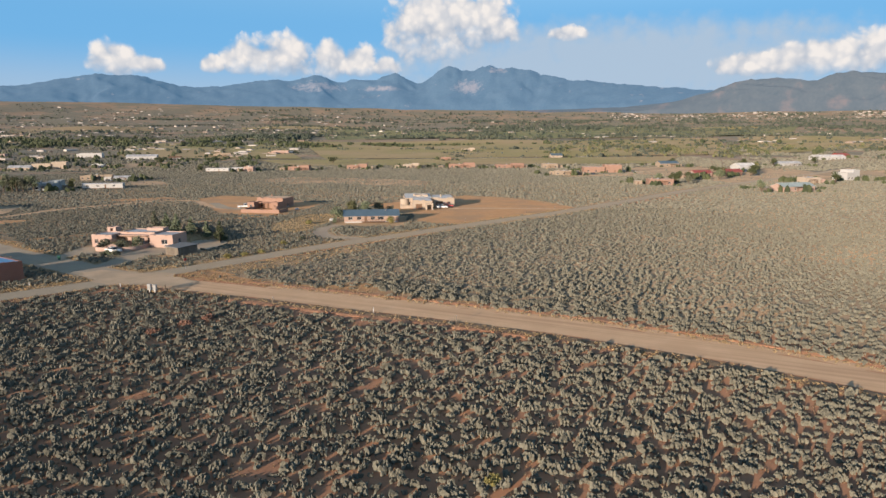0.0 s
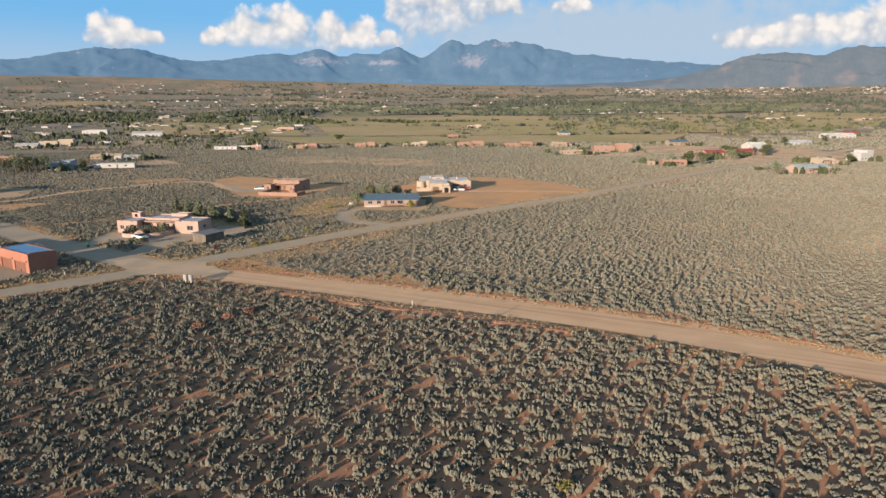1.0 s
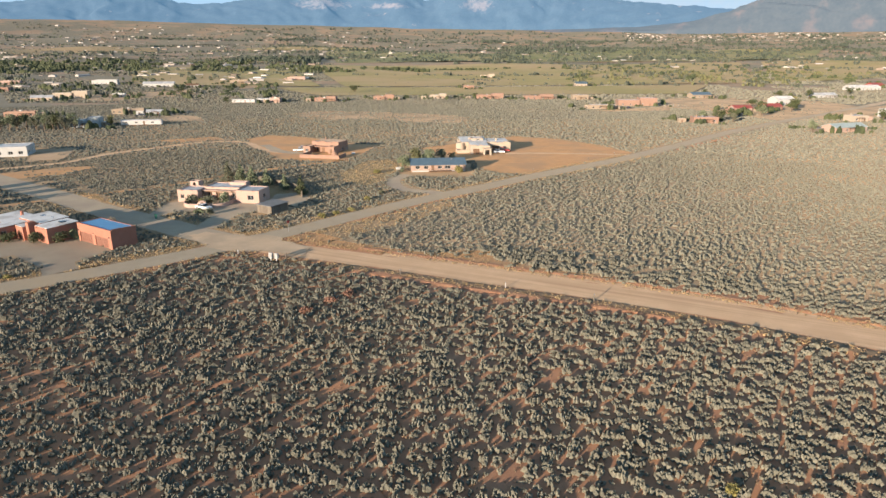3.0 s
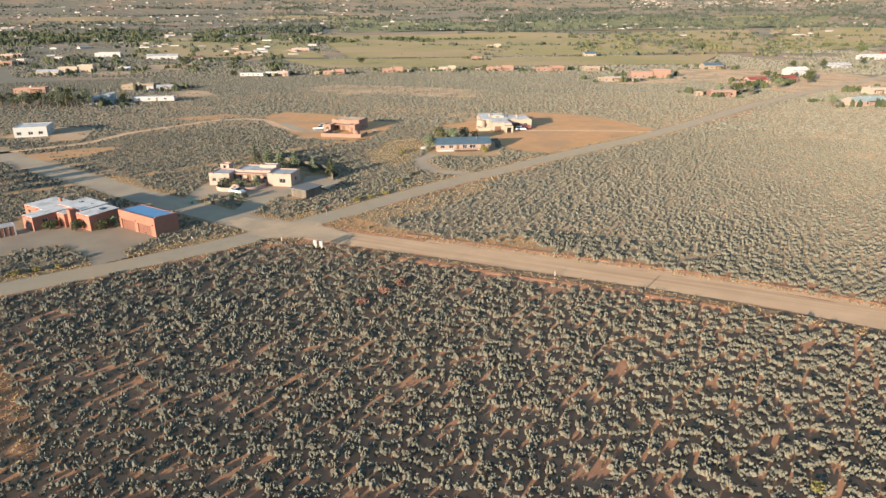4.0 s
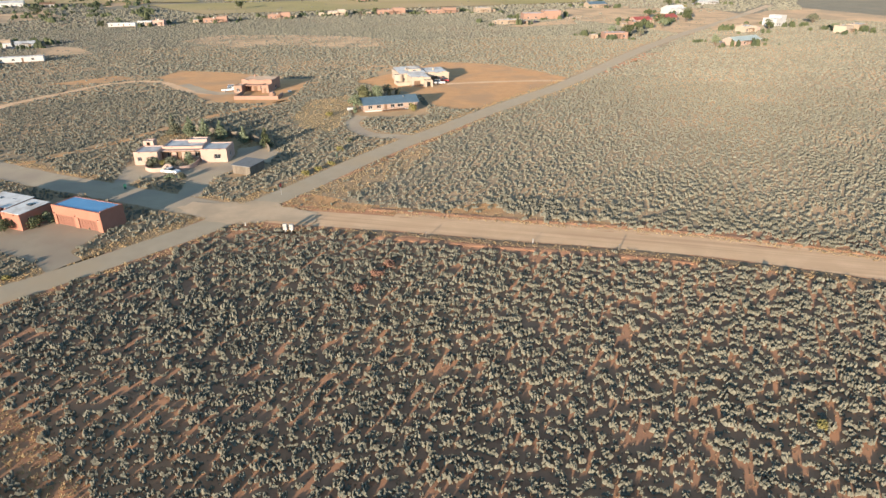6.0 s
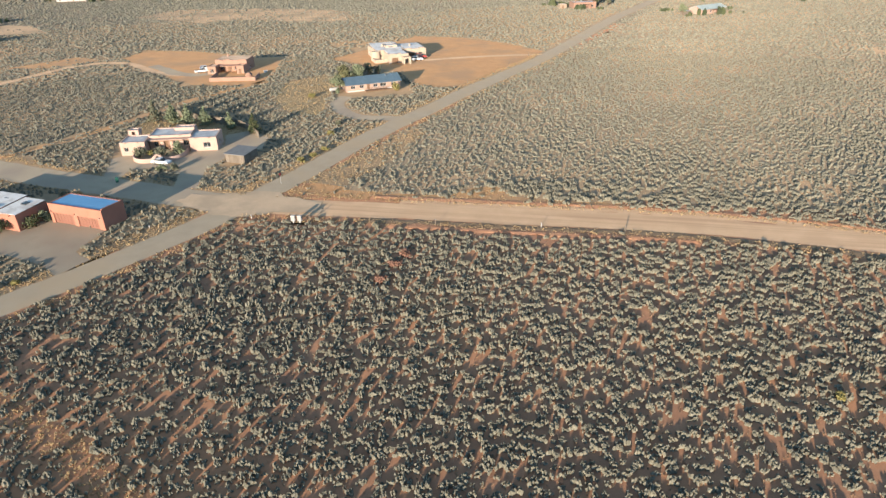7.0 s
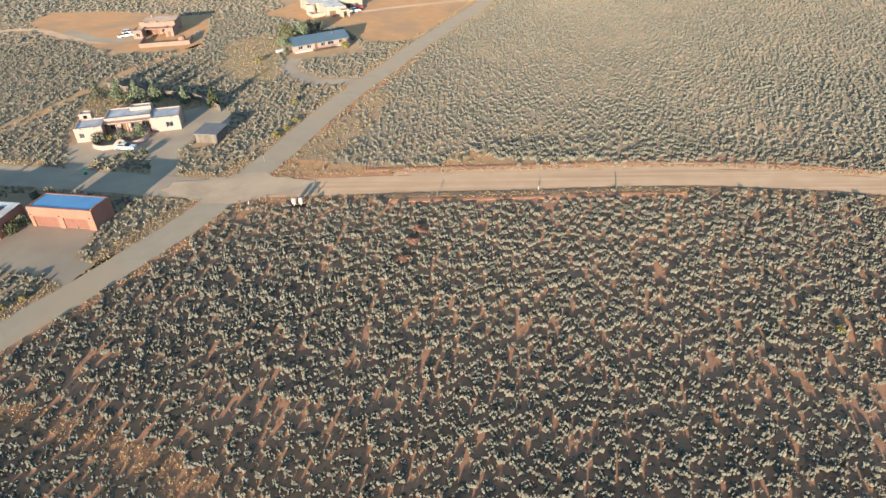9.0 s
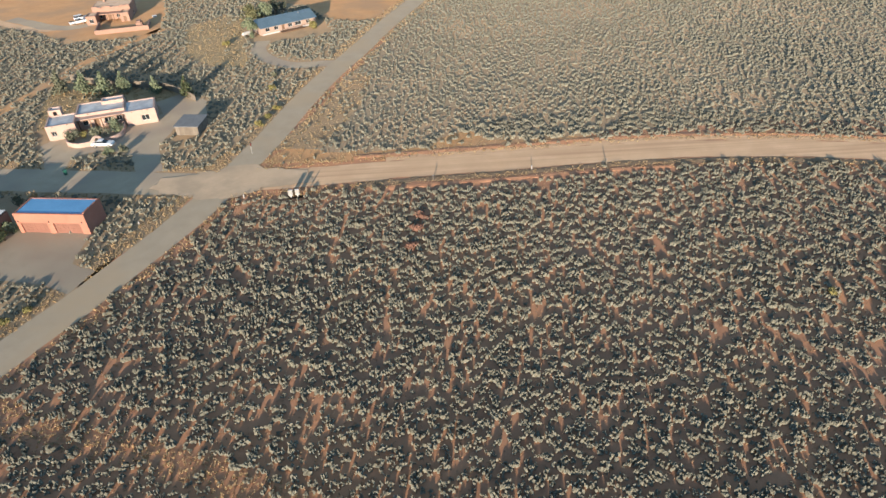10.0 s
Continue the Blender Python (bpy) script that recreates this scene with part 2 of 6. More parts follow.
M["juniper"] = surface("juniper_leaf", (0.09, 0.115, 0.065), (0.22, 0.25, 0.155), 0.85, 0.8, 8, 0.0, island=0.9, loose=0.6)
M["grey_leaf"] = surface("olive_leaf", (0.075, 0.083, 0.055), (0.175, 0.178, 0.118), 0.85, 0.8, 8, 0.0, island=0.9, loose=0.6)
M["bark"] = surface("bark", (0.09, 0.065, 0.045), (0.20, 0.15, 0.11), 0.9, 3, 6, 0.5)
M["terracotta"] = surface("terracotta_stucco", (0.32, 0.135, 0.092), (0.41, 0.182, 0.128), 0.9, 0.5, 20, 0.3)
M["peach"] = surface("peach_stucco", (0.4, 0.275, 0.228), (0.48, 0.345, 0.292), 0.9, 0.5, 20, 0.3)
M["cream"] = surface("cream_stucco", (0.39, 0.315, 0.245), (0.48, 0.395, 0.315), 0.9, 0.5, 20, 0.3)
M["pink"] = surface("pink_stucco", (0.28, 0.17, 0.128), (0.36, 0.225, 0.17), 0.9, 0.5, 20, 0.3)
M["brick_pink"] = surface("pinkish_siding", (0.36, 0.25, 0.2), (0.44, 0.315, 0.255), 0.85, 0.5, 20, 0.2)
M["tan"] = surface("tan_stucco", (0.29, 0.225, 0.168), (0.37, 0.295, 0.225), 0.9, 0.5, 20, 0.3)
M["white"] = surface("white_paint", (0.4, 0.4, 0.39), (0.52, 0.51, 0.5), 0.6, 0.5, 16, 0.1)
M["white_roof"] = surface("white_roof_coating", (0.62, 0.615, 0.61), (0.82, 0.81, 0.8), 0.7, 0.35, 10, 0.1, third=(0.5, 0.48, 0.46), third_scale=0.35)
M["tan_roof"] = surface("tan_roof_gravel", (0.46, 0.335, 0.24), (0.58, 0.43, 0.315), 0.9, 0.35, 12, 0.1, third=(0.4, 0.28, 0.2), third_scale=0.3, loose=0.2)
M["grey_roof"] = surface("grey_roof_membrane", (0.34, 0.35, 0.37), (0.48, 0.49, 0.51), 0.6, 0.35, 12, 0.1, third=(0.60, 0.60, 0.60), third_scale=0.3)
M["blue_roof"] = surface("blue_roof_membrane", (0.09, 0.27, 0.5), (0.15, 0.37, 0.62), 0.45, 0.35, 12, 0.05)
M["blue_metal"] = surface("blue_grey_metal", (0.11, 0.175, 0.225), (0.17, 0.25, 0.31), 0.4, 0.6, 16, 0.05, metal=0.3)
M["pale_blue"] = surface("pale_blue_siding", (0.28, 0.32, 0.34), (0.38, 0.42, 0.44), 0.6, 0.6, 16, 0.1)
M["red_metal"] = surface("red_metal_roof", (0.28, 0.06, 0.05), (0.40, 0.10, 0.08), 0.5, 0.6, 16, 0.05)
M["turquoise"] = surface("turquoise_roof", (0.3, 0.37, 0.37), (0.42, 0.48, 0.48), 0.5, 0.6, 16, 0.05)
M["wood"] = surface("weathered_wood", (0.12, 0.1, 0.078), (0.22, 0.185, 0.15), 0.9, 1.2, 14, 0.5, obj=0.6)
M["dark_wood"] = surface("brown_wood", (0.13, 0.075, 0.045), (0.23, 0.14, 0.09), 0.8, 1.2, 14, 0.4, obj=0.5)
M["shed_roof"] = surface("grey_felt_roof", (0.13, 0.135, 0.14), (0.22, 0.225, 0.23), 0.8, 0.8, 14, 0.2)
M["garage_door"] = surface("brick_red_door_paint", (0.19, 0.085, 0.06), (0.24, 0.11, 0.08), 0.6, 0.6, 16, 0.1)
M["glass"] = surface("window_glass", (0.02, 0.025, 0.03), (0.04, 0.045, 0.05), 0.08, 0.6, 4, 0.0)
M["metal"] = surface("galvanised_steel", (0.40, 0.40, 0.40), (0.55, 0.55, 0.54), 0.4, 2, 8, 0.05, metal=0.8)
M["dark"] = surface("black_rubber", (0.015, 0.015, 0.015), (0.035, 0.035, 0.035), 0.8, 3, 6, 0.1)
M["car_white"] = surface("white_car_paint", (0.72, 0.73, 0.74), (0.78, 0.79, 0.80), 0.25, 1, 6, 0.0)
M["car_red"] = surface("red_car_paint", (0.38, 0.03, 0.03), (0.46, 0.05, 0.04), 0.25, 1, 6, 0.0)
M["car_dark"] = surface("dark_car_paint", (0.03, 0.035, 0.045), (0.05, 0.055, 0.065), 0.25, 1, 6, 0.0)
M["sign_red"] = surface("red_sign_paint", (0.36, 0.03, 0.03), (0.44, 0.05, 0.04), 0.5, 2, 6, 0.0)
M["green_plastic"] = surface("green_plastic", (0.012, 0.085, 0.06), (0.025, 0.12, 0.085), 0.5, 2, 6, 0.0)
M["lamp"] = surface("lamp_lens", (0.55, 0.55, 0.52), (0.65, 0.64, 0.6), 0.2, 2, 6, 0.0)
M["pasture"] = surface("pasture_grass", (0.26, 0.225, 0.085), (0.42, 0.335, 0.135), 0.95, 0.02, 20, 0.0, third=(0.43, 0.31, 0.16), third_scale=0.004, third_from=(0.4, 0.6), loose=0.1)
M["pasture_green"] = surface("green_pasture", (0.145, 0.16, 0.065), (0.25, 0.25, 0.11), 0.95, 0.02, 20, 0.0, third=(0.3, 0.25, 0.125), third_scale=0.008, loose=0.1)
# forested slopes with the blue distance haze put into their base colour
M["mountain"] = surface("hazed_distant_forest", (0.03, 0.055, 0.085), (0.06, 0.09, 0.12), 1.0, 0.012, 5, 0.0, third=(0.20, 0.175, 0.175), third_scale=0.011, third_from=(0.66, 0.74))


def bare_cliffs(m, spots):
    """Pale pinkish rock faces on the forested slopes."""
    tr = m.node_tree
    bsdf = tr.nodes["Principled BSDF"]
    old = bsdf.inputs["Base Color"].links[0].from_socket
    geo = tr.nodes.new("ShaderNodeNewGeometry")
    sep = tr.nodes.new("ShaderNodeSeparateXYZ")
    tr.links.new(geo.outputs["Position"], sep.inputs[0])
    az = math_node(tr, "ARCTAN2", sep.outputs[0], sep.outputs[1])
    best = None
    for a, z, ra, rz in spots:
        u = math_node(tr, "DIVIDE", math_node(tr, "SUBTRACT", az, a), ra)
        v = math_node(tr, "DIVIDE", math_node(tr, "SUBTRACT", sep.outputs[2], z), rz)
        d = math_node(tr, "SUBTRACT", 1.0, math_node(tr, "ADD", math_node(tr, "MULTIPLY", u, u), math_node(tr, "MULTIPLY", v, v)))
        best = d if best is None else math_node(tr, "MAXIMUM", best, d)
    rag = node(tr, "ShaderNodeTexNoise", Scale=0.022, Detail=6.0, Roughness=0.75)
    tr.links.new(geo.outputs["Position"], rag.inputs["Vector"])
    r = tr.nodes.new("ShaderNodeMapRange")
    r.inputs[1].default_value, r.inputs[2].default_value, r.inputs[4].default_value = 0.55, 1.0, 0.6
    tr.links.new(math_node(tr, "ADD", math_node(tr, "MULTIPLY", best, 0.55), math_node(tr, "MULTIPLY_ADD", rag.outputs[0], 2.4, -0.85)), r.inputs[0])
    zero = math_node(tr, "GREATER_THAN", best, 0.0)
    mx = tr.nodes.new("ShaderNodeMix")
    mx.data_type = "RGBA"
    mx.inputs[7].default_value = (0.30, 0.245, 0.235, 1)
    tr.links.new(math_node(tr, "MULTIPLY", r.outputs[0], zero), mx.inputs[0])
    tr.links.new(old, mx.inputs[6])
    tr.links.new(mx.outputs[2], bsdf.inputs["Base Color"])


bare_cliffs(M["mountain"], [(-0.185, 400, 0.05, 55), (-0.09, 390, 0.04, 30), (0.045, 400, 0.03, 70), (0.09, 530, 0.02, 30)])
# blue emission added over the slopes as haze
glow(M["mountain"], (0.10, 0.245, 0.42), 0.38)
M["hill"] = surface("hazed_wooded_hills", (0.04, 0.052, 0.064), (0.07, 0.08, 0.088), 1.0, 0.012, 5, 0.0, third=(0.12, 0.095, 0.092), third_scale=0.006, third_from=(0.52, 0.7))
# grey-blue emission on the hills imitates the air in front of them
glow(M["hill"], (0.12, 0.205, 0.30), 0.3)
# tree_leaf again, with distance haze mixed into its colour
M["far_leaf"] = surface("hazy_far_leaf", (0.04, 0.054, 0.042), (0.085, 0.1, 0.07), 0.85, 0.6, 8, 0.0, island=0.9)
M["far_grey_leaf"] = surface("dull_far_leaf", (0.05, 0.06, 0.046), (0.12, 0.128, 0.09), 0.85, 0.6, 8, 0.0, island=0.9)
M["willow"] = surface("willow_leaf", (0.085, 0.09, 0.045), (0.17, 0.165, 0.075), 0.85, 0.6, 8, 0.0, island=0.9)
M["far_town"] = surface("far_house_paint", (0.22, 0.165, 0.13), (0.55, 0.5, 0.46), 0.8, 0.5, 6, 0.0, island=1.6)


# ---------------------------------------------------------------- mesh helpers
def part(name, bm, material, parent=None, label=""):
    """Links a bmesh as one mesh object under parent."""
    me = bpy.data.meshes.new(name)
    bm.to_mesh(me)
    bm.free()
    me.materials.append(material)
    ob = new(name, me)
    ob.parent = parent
    return tagged(ob, label)


def bulk(name, verts, loops, counts, material, smooth=False):
    """A mesh object from number arrays."""
    me = bpy.data.meshes.new(name)
    verts, loops, counts = np.asarray(verts, np.float32), np.asarray(loops, np.int32).ravel(), np.asarray(counts, np.int32)
    me.vertices.add(len(verts))
    me.vertices.foreach_set("co", verts.ravel())
    me.loops.add(len(loops))
    me.loops.foreach_set("vertex_index", loops)
    me.polygons.add(len(counts))
    me.polygons.foreach_set("loop_start", np.concatenate(([0], np.cumsum(counts)[:-1])).astype(np.int32))
    me.polygons.foreach_set("use_smooth", np.full(len(counts), smooth))
    me.update(calc_edges=True)
    me.validate()
    me.materials.append(material)
    return new(name, me)


def box(bm, x0, y0, z0, x1, y1, z1):
    v = [bm.verts.new(p) for p in ((x0, y0, z0), (x1, y0, z0), (x1, y1, z0), (x0, y1, z0), (x0, y0, z1), (x1, y0, z1), (x1, y1, z1), (x0, y1, z1))]
    for q in ((0, 3, 2, 1), (4, 5, 6, 7), (0, 1, 5, 4), (1, 2, 6, 5), (2, 3, 7, 6), (3, 0, 4, 7)):
        bm.faces.new([v[i] for i in q])


def box_part(name, material, parent, x0, y0, z0, x1, y1, z1, label="", bevel=0.0):
    bm = bmesh.new()
    box(bm, x0, y0, z0, x1, y1, z1)
    if bevel:
        bmesh.ops.bevel(bm, geom=bm.edges[:], offset=bevel, segments=2, affect="EDGES")
    return part(name, bm, material, parent, label)


def cyl_part(name, material, parent, x, y, z0, z1, r0, r1=None, sides=10, label=""):
    bm = bmesh.new()
    bmesh.ops.create_cone(bm, cap_ends=True, segments=sides, radius1=r0, radius2=r0 if r1 is None else r1, depth=z1 - z0,
                          matrix=Matrix.Translation((x, y, (z0 + z1) / 2)))
    return part(name, bm, material, parent, label)


def base(name, x, y, heading=0.0, z=0.0, label="", category="", group=""):
    ob = new(name)
    ob.matrix_basis = pose(x, y, z, 0, 0, heading)
    return tagged(ob, label, category, group)


def inside(px, py, poly):
    """Which of the points lie in the polygon."""
    res = np.zeros(len(px), bool)
    n = len(poly)
    for i in range(n):
        (x0, y0), (x1, y1) = poly[i], poly[(i + 1) % n]
        cross = ((y0 > py) != (y1 > py)) & (px < (x1 - x0) * (py - y0) / (y1 - y0 + 1e-9) + x0)
        res ^= cross
    return res


def off_line(px, py, line):
    """Distance of the points from a polyline."""
    best = np.full(len(px), 1e9)
    for (x0, y0), (x1, y1) in zip(line, line[1:]):
        dx, dy = x1 - x0, y1 - y0
        u = np.clip(((px - x0) * dx + (py - y0) * dy) / (dx * dx + dy * dy), 0, 1)
        best = np.minimum(best, np.hypot(px - x0 - u * dx, py - y0 - u * dy))
    return best


# ---------------------------------------------------------------- ground, roads, yards
def ground_z(x, y):
    """Flat near by, then rising gently to the foot of the mountains."""
    r = np.hypot(x, y)
    side = np.clip((np.arctan2(x, y) + 0.3) / 0.7, 0, 1)
    return (1 - 0.2 * side * np.clip((r - 2200) / 2000, 0, 1)) * np.interp(r, (0, 750, 1000, 1500, 2200, 3200, 3900, 4500, 5000), (0, 0, 6, 20, 38, 92, 158, 245, 280))


def build_ground():
    rings = np.concatenate((np.arange(0, 200, 20), np.arange(200, 1000, 50), np.arange(1000, 4900, 130), [4900]))
    turns = np.linspace(0, 2 * np.pi, 121)[:-1]
    verts = [(0, 0, 0)]
    loops, counts = [], []
    n = len(turns)
    for r in rings[1:]:
        x, y = r * np.sin(turns), r * np.cos(turns)
        wob = np.array([noise.noise(Vector((a / 300, b / 300, 0))) for a, b in zip(x, y)]) * np.clip((r - 800) / 1500, 0, 1) * 14
        verts += list(zip(x, y, ground_z(x, y) + wob))
    for j in range(n):
        loops += [0, 1 + (j + 1) % n, 1 + j]
        counts.append(3)
    for i in range(len(rings) - 2):
        for j in range(n):
            a, b = 1 + i * n + j, 1 + i * n + (j + 1) % n
            loops += [a, b, b + n, a + n]
            counts.append(4)
    ob = bulk("ground", verts, loops, counts, M["soil"])
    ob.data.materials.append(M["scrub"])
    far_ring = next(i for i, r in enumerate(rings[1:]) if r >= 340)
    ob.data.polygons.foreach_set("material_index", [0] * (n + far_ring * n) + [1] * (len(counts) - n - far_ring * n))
    tagged(ob, "dry reddish soil plain rising gently toward the mountains", "ground", kind="structure")


def smooth_line(pts, step):
    """Points along a smooth curve through pts."""
    p = [Vector(q) for q in pts]
    res = []
    for i in range(len(p) - 1):
        a, b, c, d = p[max(i - 1, 0)], p[i], p[i + 1], p[min(i + 2, len(p) - 1)]
        n = max(2, int((c - b).length / step))
        for k in range(n):
            t = k / n
            res.append(0.5 * ((2 * b) + (c - a) * t + (2 * a - 5 * b + 4 * c - d) * t * t + (3 * b - a - 3 * c + d) * t ** 3))
    return res + [p[-1]]


def strip(name, pts, width, z, material, label, wear=0.35, step=4.0, category="road", crown=0.0):
    line = smooth_line(pts, step)
    bm = bmesh.new()
    prev = None
    for i, p in enumerate(line):
        d = (line[min(i + 1, len(line) - 1)] - line[max(i - 1, 0)]).normalized()
        n = Vector((-d.y, d.x))
        w = width(i / len(line)) if callable(width) else width
        row = []
        for k, s in enumerate((-0.5, -0.25, 0, 0.25, 0.5)):
            q = p + n * w * s
            if k in (0, 4):
                q = q + n * wear * noise.noise(Vector((q.x * 0.35, q.y * 0.35, 3))) * (1 if k else -1)
            row.append(bm.verts.new((q.x, q.y, z + crown * (1 - (2 * s) ** 2))))
        if prev:
            for k in range(4):
                bm.faces.new((prev[k + 1], prev[k], row[k], row[k + 1]))
        prev = row
    bmesh.ops.recalc_face_normals(bm, faces=bm.faces[:])
    if bm.faces[0].normal.z < 0:
        bmesh.ops.reverse_faces(bm, faces=bm.faces[:])
    return tagged(part(name, bm, material), label, category, kind="structure")


def patch(name, pts, z, material, label, rough=0.6, step=2.0, category="ground"):
    bm = bmesh.new()
    ring = []
    for i, a in enumerate(pts):
        a, b = Vector(a), Vector(pts[(i + 1) % len(pts)])
        n = max(1, int((b - a).length / step))
        for k in range(n):
            q = a.lerp(b, k / n)
            q += Vector((noise.noise(Vector((q.x * 0.4, q.y * 0.4, 7))), noise.noise(Vector((q.x * 0.4, q.y * 0.4, 19))))) * rough
            ring.append(bm.verts.new((q.x, q.y, z + float(ground_z(q.x, q.y)))))
    f = bm.faces.new(ring)
    bmesh.ops.triangulate(bm, faces=[f])
    bmesh.ops.recalc_face_normals(bm, faces=bm.faces[:])
    if sum(g.normal.z for g in bm.faces) < 0:
        bmesh.ops.reverse_faces(bm, faces=bm.faces[:])
    return tagged(part(name, bm, material), label, category, kind="structure")


PAVED = [(-330, -62), (-150, 64), (-113, 90.6), (-100.6, 99.3), (-94.5, 103.7), (-87.1, 109.4), (-78.6, 116.3), (-73.0, 121.2), (-66, 128.6), (-53, 143.2), (-32.6, 167.6), (-15.5, 184.8), (5, 206.0),
         (32, 232), (47, 246), (71.5, 273), (92, 296.5), (112, 320), (139, 350), (162, 373.5), (190, 402), (270, 478), (335, 542)]
FAR_ROAD = [(335, 542), (378, 585), (415, 622)]
DIRT = [(-66, 129.5), (-54, 124.3), (-42, 119.6), (-30, 114.8), (-18, 109.6), (-6, 104.6), (5, 100.2), (16, 95.0), (27, 89.0), (37, 82.7), (45, 77.2), (53, 71.0), (64, 62.0), (110, 22), (200, -60)]
SIDE = [(-66, 129), (-78, 136.8), (-92, 146.5), (-112, 160), (-135, 177.5), (-158, 194.5), (-220, 241)]
TRACK = [(-205, 196), (-187, 215), (-166.3, 234.4), (-159.9, 260.0), (-147.5, 279.6), (-137.9, 293.3), (-124.8, 299.7), (-113.2, 293.4), (-101.7, 274.1), (-92.7, 264.5), (-84, 265)]
BLUE_DRIVE = [(-20.5, 180), (-26.8, 183.3), (-33.4, 186.1), (-37.5, 194.0), (-38.3, 203.7), (-34.4, 212.1)]
CREAM_DRIVE = [(57, 257), (44.6, 260.1), (21.7, 262.7), (3.5, 262.4)]
OLD_TRACK = [(-146, 160), (-132, 171), (-118, 183), (-106.7, 194), (-96.3, 205.9), (-88.0, 218), (-74.7, 231.2), (-59.4, 243.7)]
YARD_A = [(-97, 155), (-97.5, 168), (-93, 171), (-78, 171), (-71, 171), (-71, 180), (-64, 182), (-60, 174), (-61.5, 165), (-70, 161), (-74.5, 153), (-75.5, 141),
          (-80.5, 143), (-80.5, 152), (-85, 158.5), (-91.5, 158), (-93.5, 152)]
YARD_G = [(-101, 132), (-90.3, 124.2), (-94, 115.8), (-90.5, 111.8), (-95, 107.5), (-98.5, 112.5), (-108.5, 120), (-115, 115.5), (-119, 104), (-128, 99), (-136, 112), (-124, 131), (-112, 131)]
YARD_P = [(-118.6, 307.3), (-112.4, 324.9), (-91.9, 316.6), (-78.4, 306), (-62.8, 291), (-51.4, 289), (-55.7, 262), (-61, 241), (-71.6, 239.4), (-82.8, 244), (-92.6, 253.4), (-95, 262), (-102, 272)]
YARD_C = [(-33, 277), (14, 322), (34.6, 310), (50, 286.5), (57.3, 265), (42.7, 246.3), (25.4, 232.7), (6.2, 212.2), (-2.9, 215), (-10, 224), (-10, 243), (-20, 256)]
YARD_S = [(-57.5, 213), (-52.8, 239.5), (-38, 247), (-33.5, 237), (-40.5, 212.7), (-43, 198), (-46, 191), (-54, 199)]
BARE_1 = [(-57.5, 134), (-46, 127), (-35, 123), (-24, 119), (-12, 114), (-2, 110.5), (8, 106.5), (8, 108), (-4, 113), (-11.5, 118), (-13, 123.5), (-19, 124), (-24, 121), (-34, 126), (-42, 130), (-50, 137.5)]
APRON = [(-79, 134.5), (-77, 137.6), (-69, 135.4), (-61.5, 136), (-54, 129), (-50, 125.4), (-50, 121), (-60, 123.2), (-70, 123.8)]
BARE_4 = [(-55, 138.5), (-44, 134), (-37, 140), (-26.5, 152), (-17, 168), (-20.5, 170), (-34, 157), (-47, 144.5)]
FAR_EARTH = [[(146, 541), (178, 480), (193, 396), (224, 431), (280, 431), (313, 480), (330, 600), (200, 640)], [(164, 556), (200, 640), (270, 648), (244, 582)], [(218, 414), (258, 468), (344, 538), (296, 464)], [(-204, 399), (-214, 444), (-190, 432), (-172, 399)],
             [(-346, 967), (-293, 1050), (-190, 900), (-270, 785)], [(-372, 590), (-386, 660), (-322, 760), (-282, 684), (-324, 586)], [(-189, 256), (-182, 274), (-170, 242), (-181, 236)], [(90, 484), (96, 476), (150, 488), (160, 520), (140, 515)]]
BACKYARD = [(-98, 177), (-97, 190), (-93, 208), (-88, 206), (-75, 193), (-66, 185), (-62.5, 177), (-71, 176)]
WEEDS = [(-108, 90), (-100.7, 82), (-94, 75), (-87.5, 69.3), (-82, 63), (-74, 53)]
SANDY = [(-50, 134), (-46, 130), (-20, 119), (-5, 112), (30, 100), (62, 84), (120, 50), (230, -10), (420, 200), (420, 600), (330, 530), (205, 402), (100, 293), (32, 226), (5, 200), (-20, 173), (-40, 150)]
BROWN = [(-260, 20), (-150, 66), (-100, 102), (-68, 130), (-33, 170), (5, 208), (68, 272), (200, 408), (100, 420), (-150, 420), (-330, 330)]
BARE_2 = [(-174, 212), (-160, 226), (-148, 228), (-152, 210), (-164, 202)]
PINK_DRIVE = [(-104, 287), (-98, 277), (-92.5, 268), (-86, 263), (-80, 263.5)]
DRY_BAND = [(-136, 450), (-112, 481), (-64, 469), (-33, 454), (-5, 433), (-9.5, 391), (-41, 394), (-62, 411), (-99, 412)]
BARE_3 = [(-162, 300), (-138, 318), (-128, 306), (-146, 296)]

build_ground()
strip("road_paved", PAVED, 6.7, 0.05, M["asphalt"], "narrow worn grey paved road with frayed edges", crown=0.05)
strip("road_shoulder", PAVED[12:], 9.4, 0.02, M["shoulder"], "sandy shoulder along the paved road", wear=1.6)
strip("road_far", FAR_ROAD, 8.0, 0.06, M["dust"], "tan dirt road running on past the far houses", wear=0.8)
strip("road_dirt", DIRT, 7.4, 0.03, M["dirt"], "wide pale reddish graded dirt road", wear=0.6)
patch("road_apron", APRON, 0.107, M["dust"], "tan dust spread over the road fork", rough=2.0, step=0.9)
strip("road_side", SIDE, 8.6, 0.02, M["gravel"], "grey gravel side road beside the garage", wear=0.6)
strip("track", TRACK, 3.6, 0.02, M["dirt"], "pale dirt track through sagebrush", wear=0.5)
strip("track", OLD_TRACK, 3.0, 0.012, M["yard"], "faint old dirt track through sagebrush", wear=0.8)
strip("track", WEEDS, 2.6, 0.012, M["soil"], "old overgrown track of orange weeds through sagebrush", wear=1.2, step=1.5)
strip("driveway", BLUE_DRIVE, 4.5, 0.03, M["gravel"], "curved gravel driveway to the blue-roofed house", wear=0.4, step=2.0)
